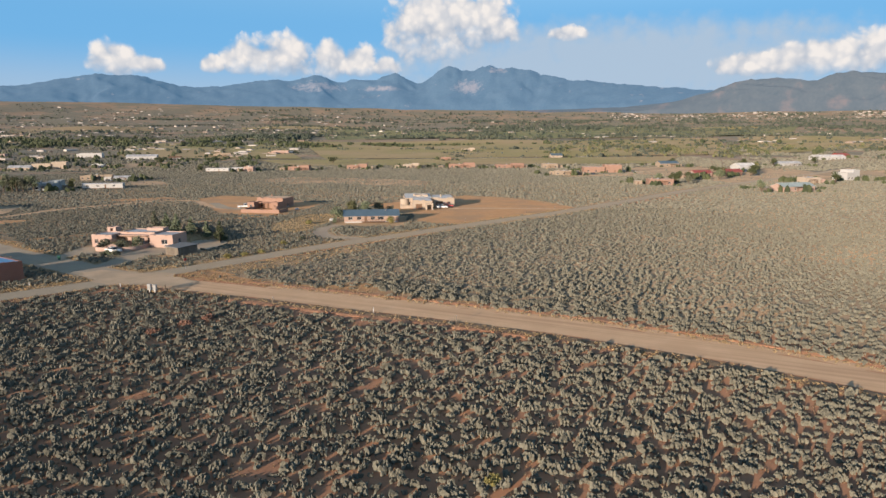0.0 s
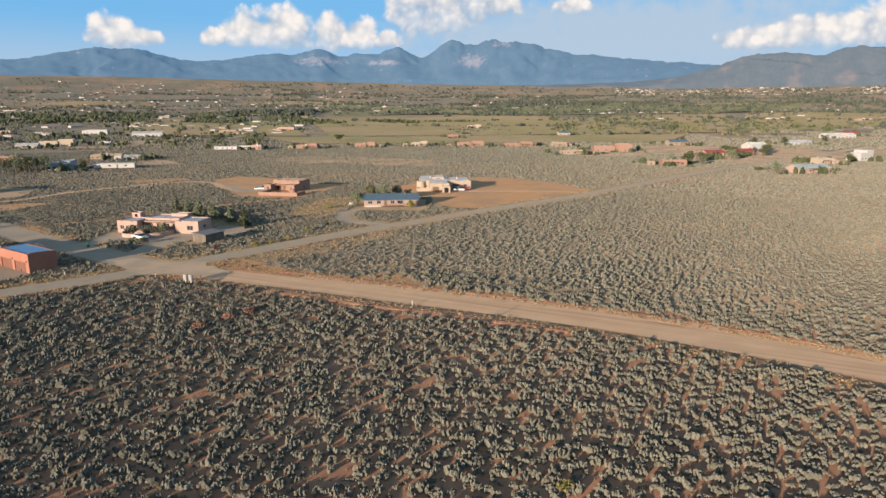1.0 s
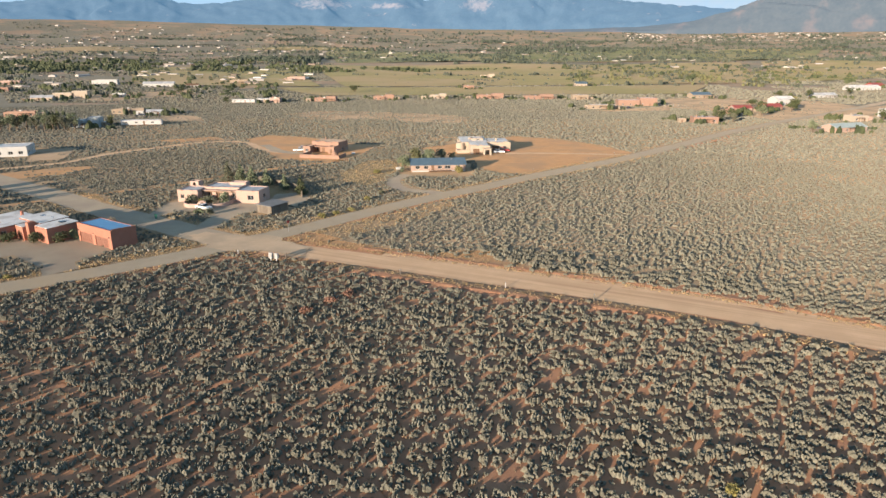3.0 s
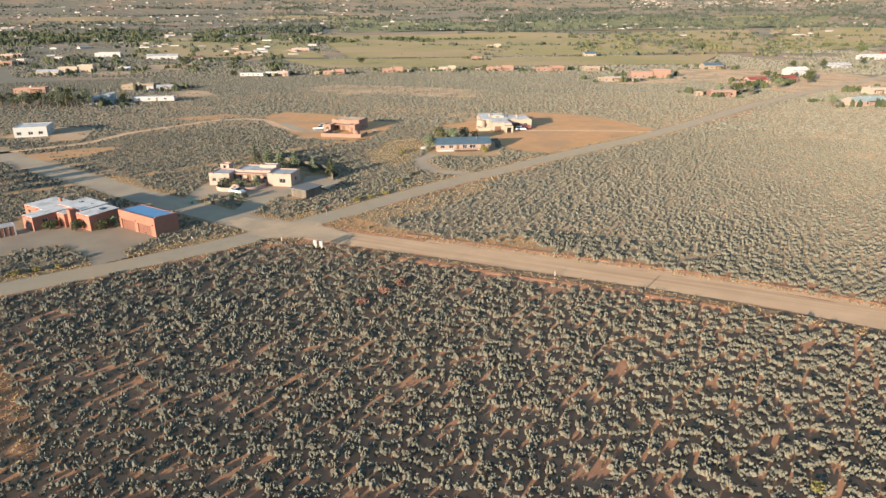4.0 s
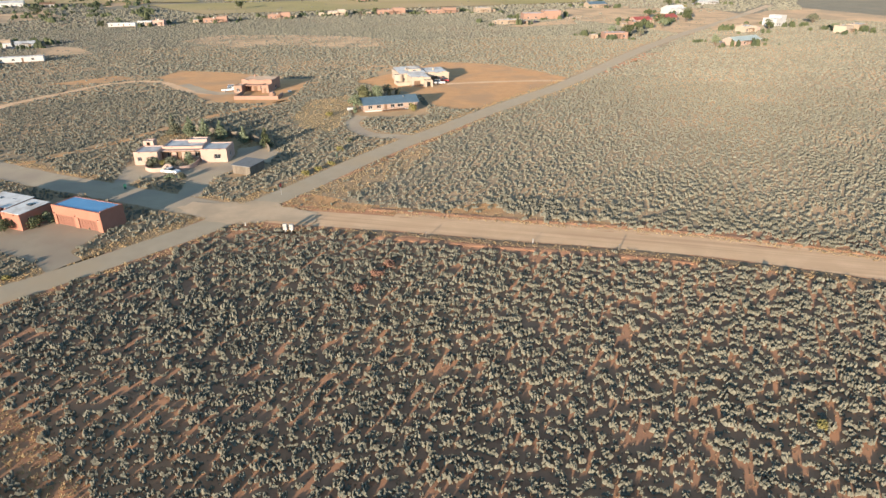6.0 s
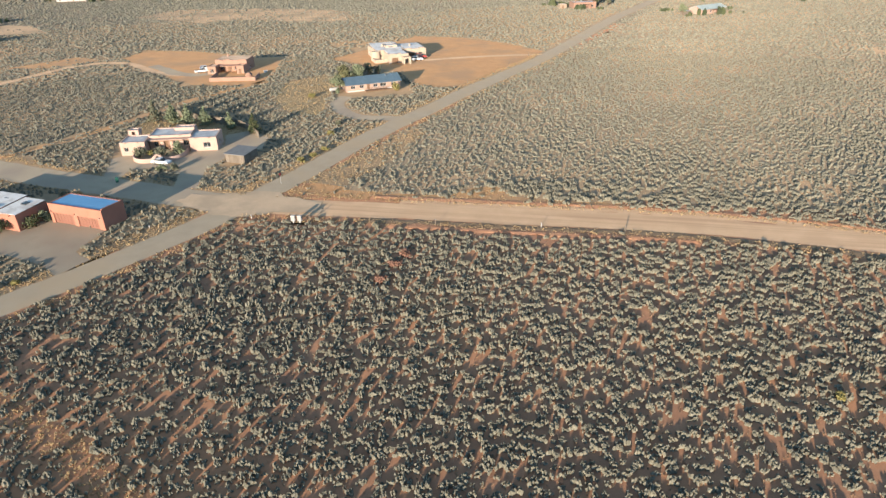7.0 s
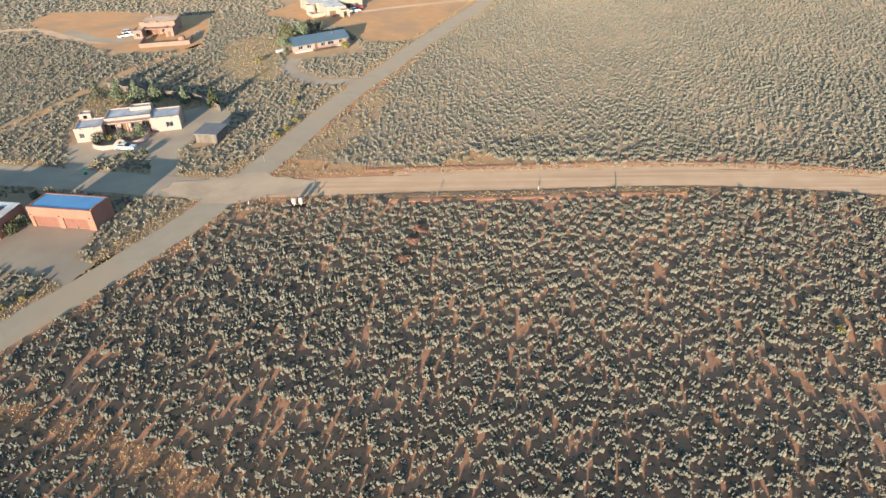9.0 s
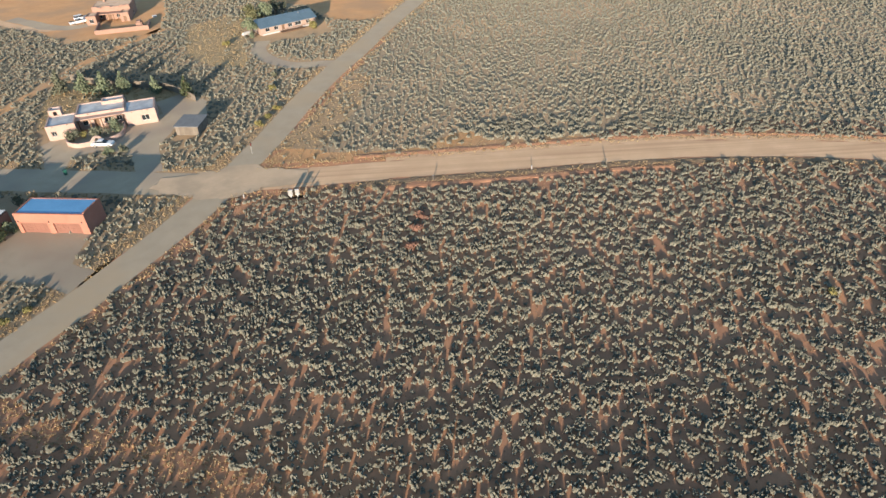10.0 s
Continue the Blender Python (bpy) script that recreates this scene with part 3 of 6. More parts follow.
strip("driveway", PINK_DRIVE, 5.0, 0.03, M["gravel"], "pale gravel driveway to the pink house", wear=0.8, step=2.0)
strip("driveway", CREAM_DRIVE, 3.2, 0.035, M["dirt"], "pale dirt driveway across bare orange earth", wear=0.4)


def shifted(pts, off, a, b):
    line = smooth_line(pts, 6.0)
    res = []
    for i, p in enumerate(line):
        d = (line[min(i + 1, len(line) - 1)] - line[max(i - 1, 0)]).normalized()
        res.append((p.x - d.y * off, p.y + d.x * off))
    return res[a:b]


strip("verge", shifted(DIRT, 4.9, 5, 40), lambda f: 3.0 - 1.2 * f, 0.018, M["dirt"], "pale scraped earth beside the dirt road", wear=0.9, step=1.5, category="ground")
strip("berm", shifted(DIRT, 6.6, 4, 40), lambda f: 2.0 - 0.8 * f, 0.016, M["soil"], "low orange graded ridge along the dirt road", wear=1.1, step=1.2, crown=0.13)
strip("berm", shifted(DIRT, -4.9, 4, 40), 2.0, 0.012, M["litter"], "low brown weedy bank along the dirt road", wear=1.0, step=1.2, crown=0.09)
SOUTH_VERGE = shifted(DIRT, -7.0, 5, 15)
strip("verge", SOUTH_VERGE, lambda f: 2.1 + 0.9 * math.sin(19 * f) * math.sin(7 * f + 1), 0.014, M["soil"], "low bank of bare orange earth beside the dirt road", wear=1.7, step=0.9, category="ground", crown=0.14)
patch("ground_sandy", SANDY, 0.006, M["sand"], "tan sandy soil under sagebrush", rough=3.0, step=6.0)
patch("ground_brown", BROWN, 0.004, M["brown_earth"], "brown grassy soil round the houses", rough=3.0, step=6.0)
patch("yard_gravel", YARD_A, 0.012, M["gravel"], "grey gravel yard in front of the peach house")
patch("forecourt", YARD_G, 0.012, M["gravel_dark"], "grey gravel forecourt of the garage", rough=0.4)
patch("yard_earth", YARD_P, 0.012, M["yard"], "bare orange earth round the pink house", rough=1.5)
patch("yard_earth", YARD_C, 0.012, M["yard"], "bare orange earth beside the cream house", rough=1.2)
patch("yard_grass", YARD_S, 0.012, M["straw"], "patch of dry straw-coloured grass", rough=1.5)
patch("bare_soil", BARE_1, 0.010, M["yard"], "bare orange soil verge at the road fork", rough=1.2)
patch("bare_soil", BARE_4, 0.014, M["brown_earth"], "bare orange soil verge beside the paved road", rough=1.2)
patch("bare_soil", BACKYARD, 0.010, M["straw"], "dry grass yard behind the peach house", rough=0.8)
patch("bare_soil", BARE_2, 0.010, M["yard"], "bare orange soil clearing among sagebrush", rough=1.5)
for k, q in enumerate(FAR_EARTH):
    patch("bare_soil", q, 0.03 + 0.03 * k, M["earth_tan"], "bare orange earth among the far houses", rough=4.0, step=6.0)
patch("bare_soil", DRY_BAND, 0.02, M["earth_tan"], "band of dry straw-coloured grass in the sagebrush flats", rough=6.0, step=5.0)
patch("bare_soil", BARE_3, 0.010, M["yard"], "bare orange soil clearing among sagebrush", rough=1.5)


def drape(name, pts, material, label, lift=0.5, cells=14):
    """A field laid over the rising plain."""
    (ax, ay), (bx, by), (cx, cy), (dx, dy) = pts
    g = np.linspace(0, 1, cells)
    u, v = np.meshgrid(g, g)
    x = (ax * (1 - u) + bx * u) * (1 - v) + (dx * (1 - u) + cx * u) * v
    y = (ay * (1 - u) + by * u) * (1 - v) + (dy * (1 - u) + cy * u) * v
    wob = np.array([noise.noise(Vector((a / 300, b / 300, 0))) for a, b in zip(x.ravel(), y.ravel())]) * np.clip((np.hypot(x, y).ravel() - 800) / 1500, 0, 1) * 14
    z = ground_z(x, y).ravel() + wob + lift + np.hypot(x, y).ravel() * 0.0004
    loops = [(i * cells + j, i * cells + j + 1, (i + 1) * cells + j + 1, (i + 1) * cells + j) for i in range(cells - 1) for j in range(cells - 1)]
    return tagged(bulk(name, np.stack((x.ravel(), y.ravel(), z), 1), loops, [4] * len(loops), material), label, "field", kind="structure")


# ---------------------------------------------------------------- mountains
def build_mountains(name, r0, r1, peaks, floor, material, label, spur, seed):
    na, nr = 640, 34
    az = np.radians(np.linspace(-68, 80, na))
    sky_line = np.zeros(na)
    for a, h, w in peaks:
        sky_line = sky_line + (h / (1 + ((az - a) / w) ** 2)) ** 3
    sky_line = 0.9 * sky_line ** (1 / 3)
    sky_line *= 1 + 0.06 * np.array([noise.fractal(Vector((a * 26, seed, 0)), 0.55, 2.0, 8) for a in az])
    verts, loops = [], []
    for i in range(nr):
        k = i / (nr - 1)
        r = r0 + (r1 - r0) * k
        for j, a in enumerate(az):
            bend = noise.noise(Vector((a * 7, k * 2.0, seed + 9))) * 0.9 + noise.noise(Vector((a * 19, k * 5.0, seed + 2))) * 0.3
            rid = 1 - abs(noise.noise(Vector((a * 17 + bend, k * 1.5, seed + 4)))) * 2.0
            fine = 1 - abs(noise.noise(Vector((a * 52 + bend * 2.2, k * 4.5, seed + 7)))) * 2.0
            h = sky_line[j] * min(1, 1.18 * k) ** 0.9 * (1 + spur * (1 - k) * (rid * 1.1 + fine * 0.4 - 0.7)) + sky_line[j] * 0.02 * noise.noise(Vector((a * 90, k * 9, seed)))
            verts.append((r * math.sin(a), r * math.cos(a), 150 + 41 * min(1, k * 5) + max(h, 0) + floor * k))
    for i in range(nr - 1):
        for j in range(na - 1):
            a = i * na + j
            loops.append((a, a + na, a + na + 1, a + 1))
    ob = bulk(name, verts, loops, [4] * len(loops), material, True)
    return tagged(ob, label, "mountains", kind="structure")


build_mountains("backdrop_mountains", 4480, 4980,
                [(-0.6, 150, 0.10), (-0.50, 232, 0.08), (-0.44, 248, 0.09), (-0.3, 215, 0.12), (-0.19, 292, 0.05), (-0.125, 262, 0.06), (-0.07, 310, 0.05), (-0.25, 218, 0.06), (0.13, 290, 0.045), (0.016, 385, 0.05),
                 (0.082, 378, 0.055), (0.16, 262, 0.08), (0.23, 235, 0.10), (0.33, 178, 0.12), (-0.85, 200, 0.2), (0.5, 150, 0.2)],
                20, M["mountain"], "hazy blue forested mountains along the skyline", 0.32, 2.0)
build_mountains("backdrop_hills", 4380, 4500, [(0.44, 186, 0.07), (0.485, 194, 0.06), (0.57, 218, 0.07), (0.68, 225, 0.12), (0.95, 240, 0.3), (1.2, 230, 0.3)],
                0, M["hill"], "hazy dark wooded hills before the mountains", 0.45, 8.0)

# ---------------------------------------------------------------- pastures
for q in (((-150, 668), (250, 716), (330, 860), (-230, 800)), ((-150, 830), (420, 900), (700, 1600), (-330, 1500)), ((450, 900), (900, 1100), (1300, 1700), (760, 1620)), ((-420, 830), (-180, 830), (-330, 1300), (-650, 1300))):
    drape("pasture", q, M["pasture"], "yellowing irrigated pasture beyond the houses")
for q in (((-300, 1700), (900, 1700), (1500, 2600), (-500, 2600)),):
    drape("pasture", q, M["pasture_green"], "green irrigated pasture among cottonwoods")

for a0, a1, r0, r1, stuff in ((-0.62, -0.45, 1500, 1700, "straw"), (-0.5, -0.3, 2000, 2250, "scrub"), (-0.38, -0.2, 1600, 1750, "pasture"), (-0.6, -0.42, 2500, 2800, "straw"), (-0.3, -0.12, 2700, 3000, "pasture"), (-0.42, -0.26, 3200, 3500, "scrub"),
                              (0.2, 0.36, 1750, 1900, "pasture"), (0.4, 0.6, 1900, 2150, "pasture_green"), (0.28, 0.5, 2700, 2900, "pasture")):
    drape("field", [(r * math.sin(a), r * math.cos(a)) for a, r in ((a0, r0), (a1, r0 + 60), (a1, r1), (a0, r1 - 60))], M[stuff], "far open field among scattered trees", lift=0.9)


# ---------------------------------------------------------------- sagebrush
def spread(x0, x1, y0, y1, gap, rng):
    """Jittered points, about gap apart."""
    nx, ny = int((x1 - x0) / gap), int((y1 - y0) / gap)
    u, v = np.meshgrid(np.arange(nx), np.arange(ny))
    x = x0 + (u + 0.5 * (v % 2) + rng.uniform(-0.42, 0.42, u.shape)) * gap
    y = y0 + (v + rng.uniform(-0.42, 0.42, u.shape)) * gap
    return x.ravel(), y.ravel()


def value_noise(x, y, scale, seed):
    """Smooth noise between 0 and 1."""
    r = np.random.RandomState(seed)
    grid = r.rand(64, 64)
    u, v = x / scale + 1000, y / scale + 1000
    i, j = np.floor(u).astype(int), np.floor(v).astype(int)
    fu, fv = u - i, v - j
    fu, fv = fu * fu * (3 - 2 * fu), fv * fv * (3 - 2 * fv)
    g = lambda a, b: grid[a % 64, b % 64]
    return (g(i, j) * (1 - fu) + g(i + 1, j) * fu) * (1 - fv) + (g(i, j + 1) * (1 - fu) + g(i + 1, j + 1) * fu) * fv


BUILT = [(-128, 118, -100, 146), (-98, 166, -70, 184), (-71, 154, -63.5, 164), (-38, 208, -12, 236), (-22, 244, 8, 300), (-90, 244, -60, 286), (-208, 246, -180, 274)]


def open_ground(x, y, rng, slack=0.0):
    """Which of the points may carry sagebrush."""
    ok = np.ones(len(x), bool)
    for line, half, soft in ((PAVED, 3.4, 2.6), (DIRT, 5.6, 1.6), (SIDE, 4.6, 1.6), (TRACK, 1.9, 0.8), (BLUE_DRIVE, 2.4, 0.7), (CREAM_DRIVE, 2, 1)):
        ok &= off_line(x, y, line) > half + slack + rng.uniform(0, 1, len(x)) ** 1.5 * soft * 1.6
    for poly in (YARD_A, YARD_G, YARD_P, YARD_C, YARD_S, BARE_1, BARE_2, BARE_3, BARE_4, BACKYARD):
        ok &= ~inside(x, y, poly) | (rng.uniform(0, 1, len(x)) < (0.06 if poly is BARE_1 else 0.3 if poly is BARE_4 else 0.06 if poly in (BARE_2, BARE_3, BACKYARD, YARD_S) else 0.0))
    ok &= ~inside(x, y, DRY_BAND) | (rng.uniform(0, 1, len(x)) < 0.3)
    ok &= off_line(x, y, SOUTH_VERGE) > 0.9 + rng.uniform(0, 1.4, len(x))
    for poly in FAR_EARTH:
        ok &= ~inside(x, y, poly) | (rng.uniform(0, 1, len(x)) < 0.08)
    for x0, y0, x1, y1 in BUILT:
        ok &= ~((x > x0) & (x < x1) & (y > y0) & (y < y1))
    # mown verge on the houses' side of the paved road
    ok &= ~((x > -118) & (x < -62) & (y > 88) & (y - 117.7 > 0.77 * (x + 79.5)) & (off_line(x, y, PAVED) < 5.0 + rng.uniform(0, 2.4, len(x))))
    # old wheel tracks and game trails
    for line, half in ((WEEDS, 1.7), (OLD_TRACK, 2.2),
                       ([(-180, 200), (-140, 196), (-118, 172)], 2.0)):
        ok &= (off_line(x, y, line) > half) | (rng.uniform(0, 1, len(x)) < 0.3)
    return ok


def bush_shapes(count, rng, clumps, rings, spokes, sprigs, size, clump=0.34):
    """Ragged low shrubs: several leafy clumps side by side, with sprigs standing out of them."""
    shapes = []
    for _ in range(count):
        verts, tris = [], []
        for c in range(clumps):
            a, q = rng.uniform(0, 2 * math.pi), (0 if clumps == 1 else rng.uniform(0.1, 0.96 - clump))
            cx, cy = math.cos(a) * q, math.sin(a) * q
            cr = 0.95 if clumps == 1 else rng.uniform(clump, clump * 1.6)
            ch = rng.uniform(0.75, 1.0) * (1.0 - 0.35 * q)
            k = len(verts)
            for i in range(rings):
                t = i / rings * math.pi / 2
                for j in range(spokes):
                    b = (j + 0.5 * (i % 2)) / spokes * 2 * math.pi
                    rr = cr * (math.cos(t) if i else 0.8) * rng.uniform(0.7, 1.25)
                    verts.append((cx + rr * math.cos(b), cy + rr * math.sin(b), math.sin(t) * ch * rng.uniform(0.8, 1.15) if i else 0.0))
            verts.append((cx + rng.uniform(-0.1, 0.1), cy + rng.uniform(-0.1, 0.1), ch))
            for i in range(rings - 1):
                for j in range(spokes):
                    p, q2 = k + i * spokes + j, k + i * spokes + (j + 1) % spokes
                    tris += [(p, q2, q2 + spokes), (p, q2 + spokes, p + spokes)] if i % 2 else [(p, q2, p + spokes), (q2, q2 + spokes, p + spokes)]
            for j in range(spokes):
                tris.append((k + (rings - 1) * spokes + j, k + (rings - 1) * spokes + (j + 1) % spokes, k + rings * spokes))
            for _ in range(sprigs):
                b, t = rng.uniform(0, 2 * math.pi), math.asin(rng.uniform(0.15, 1))
                d = Vector((math.cos(b) * math.cos(t), math.sin(b) * math.cos(t), math.sin(t)))
                p = Vector((cx + d.x * cr * 0.9, cy + d.y * cr * 0.9, d.z * ch * 0.92))
                e = (d + Vector(rng.uniform(-0.6, 0.6, 3)) + Vector((0, 0, 0.5))).normalized() * size * rng.uniform(0.6, 1.5)
                s = e.cross(Vector(rng.normal(size=3))).normalized() * size * rng.uniform(0.22, 0.5)
                m = len(verts)
                verts += [tuple(p - s), tuple(p + s), tuple(p + e)]
                tris.append((m, m + 1, m + 2))
        shapes.append((np.array(verts), np.array(tris)))
    return shapes


def scatter(name, shapes, x, y, size, tall, rng, material, label, category, z=None):
    """All the plants of one field as a single mesh."""
    pick = rng.randint(0, len(shapes), len(x))
    turn = rng.uniform(0, 2 * math.pi, len(x))
    z = np.zeros(len(x)) if z is None else z
    vs, fs, k = [], [], 0
    for s, (v, f) in enumerate(shapes):
        idx = np.nonzero(pick == s)[0]
        if not len(idx):
            continue
        c, sn = np.cos(turn[idx])[:, None], np.sin(turn[idx])[:, None]
        lean = rng.uniform(0.8, 1.25, len(idx))[:, None]
        X = (v[None, :, 0] * c - v[None, :, 1] * sn) * size[idx][:, None] * lean + x[idx][:, None]
        Y = (v[None, :, 0] * sn + v[None, :, 1] * c) * size[idx][:, None] / lean + y[idx][:, None]
        Z = v[None, :, 2] * tall[idx][:, None] + z[idx][:, None]
        vs.append(np.stack((X, Y, Z), -1).reshape(-1, 3))
        fs.append((f[None] + (k + np.arange(len(idx)) * len(v))[:, None, None]).reshape(-1, 3))
        k += len(idx) * len(v)
    v, f = np.concatenate(vs), np.concatenate(fs)
    return tagged(bulk(name, v, f, np.full(len(f), 3), material), label, category, kind="stuff")


def sage_field(name, region, gap, shapes, size, tall, label, seed, bare=0.30, glades=0.0):
    rng = np.random.RandomState(seed)
    x, y = spread(*region[:4], gap, rng)
    keep = region[4](x, y) & (x > -62 - 0.74 * y) & (y > 14) & (y > np.minimum(1.4 * x, 0.566 * x + 54) - 16)
    x, y = x[keep], y[keep]
    keep = open_ground(x, y, rng)
    thin = value_noise(x, y, 4.5, seed) * 0.45 + value_noise(x, y, 2.0, seed + 1) * 0.55
    thin = thin - glades * np.clip(value_noise(x * 0.3 + y * 0.1, y, 13, seed + 5) - 0.62, 0, 1) / 0.38
    keep &= (thin > bare) | (rng.uniform(0, 1, len(x)) < 0.35)
    x, y = x[keep], y[keep]
    s = size * rng.uniform(0.55, 1.35, len(x)) * (0.85 + 0.3 * value_noise(x, y, 30, seed + 2))
    return scatter(name, shapes, x, y, s, s * rng.uniform(0.8, 1.15, len(x)) * tall, rng, M["sage"], label, "sagebrush")


shape_rng = np.random.RandomState(5)
near_shapes = bush_shapes(18, shape_rng, 9, 2, 3, 0, 0.17, 0.23)
mid_shapes = bush_shapes(14, shape_rng, 3, 2, 3, 0, 0.22)
far_shapes = bush_shapes(8, shape_rng, 1, 2, 3, 0, 0.4)
dist = lambda x, y: np.hypot(x + 35, y - 5)
sage_field("sagebrush", (-130, 75, 14, 140, lambda x, y: dist(x, y) < 122), 1.2, near_shapes, 0.79, 0.8, "dense grey-green sagebrush on reddish soil", 11)
sage_field("sagebrush", (-240, 260, 40, 300, lambda x, y: (dist(x, y) >= 122) & (dist(x, y) < 280)), 1.25, mid_shapes, 0.76, 0.75, "dense grey-green sagebrush round roads and houses", 12, 0.2, 0.12)
sage_field("sagebrush", (-420, 420, 120, 640, lambda x, y: (dist(x, y) >= 280) & (dist(x, y) < 600)), 1.9, far_shapes, 0.85, 0.7, "wide grey-green sagebrush flats before the far houses", 13, 0.24, 0.3)

# the same brush behind and beside the line of flight
rest_rng = np.random.RandomState(14)
rx, ry = spread(-150, 130, -70, 110, 2.6, rest_rng)
rest = ~((rx > -62 - 0.74 * ry) & (ry > 14) & (ry > np.minimum(1.4 * rx, 0.566 * rx + 54) - 16)) & open_ground(rx, ry, rest_rng)
rx, ry = rx[rest], ry[rest]
rs = 1.0 * rest_rng.uniform(0.6, 1.35, len(rx))
scatter("sagebrush", far_shapes, rx, ry, rs, rs * rest_rng.uniform(0.8, 1.1, len(rx)), rest_rng, M["sage"], "open grey-green sagebrush on reddish soil", "sagebrush")


# ---------------------------------------------------------------- buildings
def panel(name, material, parent, length, height, thick, holes, place):
    """A wall with openings through it; holes are (u, v, width, height)."""
    us = sorted({0.0, length, *[h[0] for h in holes], *[h[0] + h[2] for h in holes]})
    vs = sorted({0.0, height, *[h[1] for h in holes], *[h[1] + h[3] for h in holes]})
    solid = [[not any(h[0] - 1e-6 < (a + b) / 2 < h[0] + h[2] and h[1] - 1e-6 < (c + d) / 2 < h[1] + h[3] for h in holes) for c, d in zip(vs, vs[1:])] for a, b in zip(us, us[1:])]
    bm = bmesh.new()
    quad = lambda *p: bm.faces.new([bm.verts.new(place @ Vector(q)) for q in p])
    at = lambda i, j: 0 <= i < len(solid) and 0 <= j < len(solid[0]) and solid[i][j]
    for i, (a, b) in enumerate(zip(us, us[1:])):
        for j, (c, d) in enumerate(zip(vs, vs[1:])):
            if not solid[i][j]:
                continue
            quad((a, 0, c), (b, 0, c), (b, 0, d), (a, 0, d))
            quad((b, thick, c), (a, thick, c), (a, thick, d), (b, thick, d))
            if not at(i - 1, j):
                quad((a, thick, c), (a, 0, c), (a, 0, d), (a, thick, d))
            if not at(i + 1, j):
                quad((b, 0, c), (b, thick, c), (b, thick, d), (b, 0, d))
            if not at(i, j - 1):
                quad((a, thick, c), (b, thick, c), (b, 0, c), (a, 0, c))
            if not at(i, j + 1):
                quad((a, 0, d), (b, 0, d), (b, thick, d), (a, thick, d))
    bmesh.ops.remove_doubles(bm, verts=bm.verts[:], dist=0.001)
    return part(name, bm, material, parent)


def fill_hole(kind, parent, u, v, w, h, thick, place, door_mat, frame_mat):
    """The window, door or garage door that sits in an opening."""
    def slab(name, material, owner, a0, b0, c0, a1, b1, c1, label=""):
        bm = bmesh.new()
        box(bm, a0, b0, c0, a1, b1, c1)
        bmesh.ops.transform(bm, matrix=place, verts=bm.verts[:])
        return part(name, bm, material, owner, label)
    d = thick * 0.45
    if kind == "w":
        win = slab("window", M["glass"], parent, u + 0.03, d + 0.03, v + 0.03, u + w - 0.03, d + 0.05, v + h - 0.03)
        bm = bmesh.new()
        for q in ((u, v, u + 0.07, v + h), (u + w - 0.07, v, u + w, v + h), (u + 0.07, v, u + w - 0.07, v + 0.07), (u + 0.07, v + h - 0.07, u + w - 0.07, v + h), (u + w / 2 - 0.03, v + 0.07, u + w / 2 + 0.03, v + h - 0.07)):
            box(bm, q[0], d - 0.03, q[1], q[2], d + 0.06, q[3])
        bmesh.ops.transform(bm, matrix=place, verts=bm.verts[:])
        part("window_frame", bm, frame_mat, win)
        slab("window_sill", frame_mat, win, u - 0.06, -0.06, v - 0.06, u + w + 0.06, d - 0.04, v - 0.002)
    elif kind == "d":
        door = slab("door", door_mat, parent, u + 0.02, d, v, u + w - 0.02, d + 0.06, v + h - 0.02)
        slab("door_handle", M["metal"], door, u + w - 0.16, d - 0.05, v + 1.0, u + w - 0.1, d - 0.003, v + 1.06)
    elif kind == "g":
        door = slab("garage_door", door_mat, parent, u + 0.02, d + 0.03, v, u + w - 0.02, d + 0.07, v + h - 0.02)
        n = 4
        for k in range(n):
            m = 6
            for i in range(m):
                slab("door_panel", door_mat, door, u + 0.1 + (w - 0.2) * i / m + 0.05, d, v + (h - 0.06) * k / n + 0.06, u + 0.1 + (w - 0.2) * (i + 1) / m - 0.05, d + 0.027, v + (h - 0.06) * (k + 1) / n)


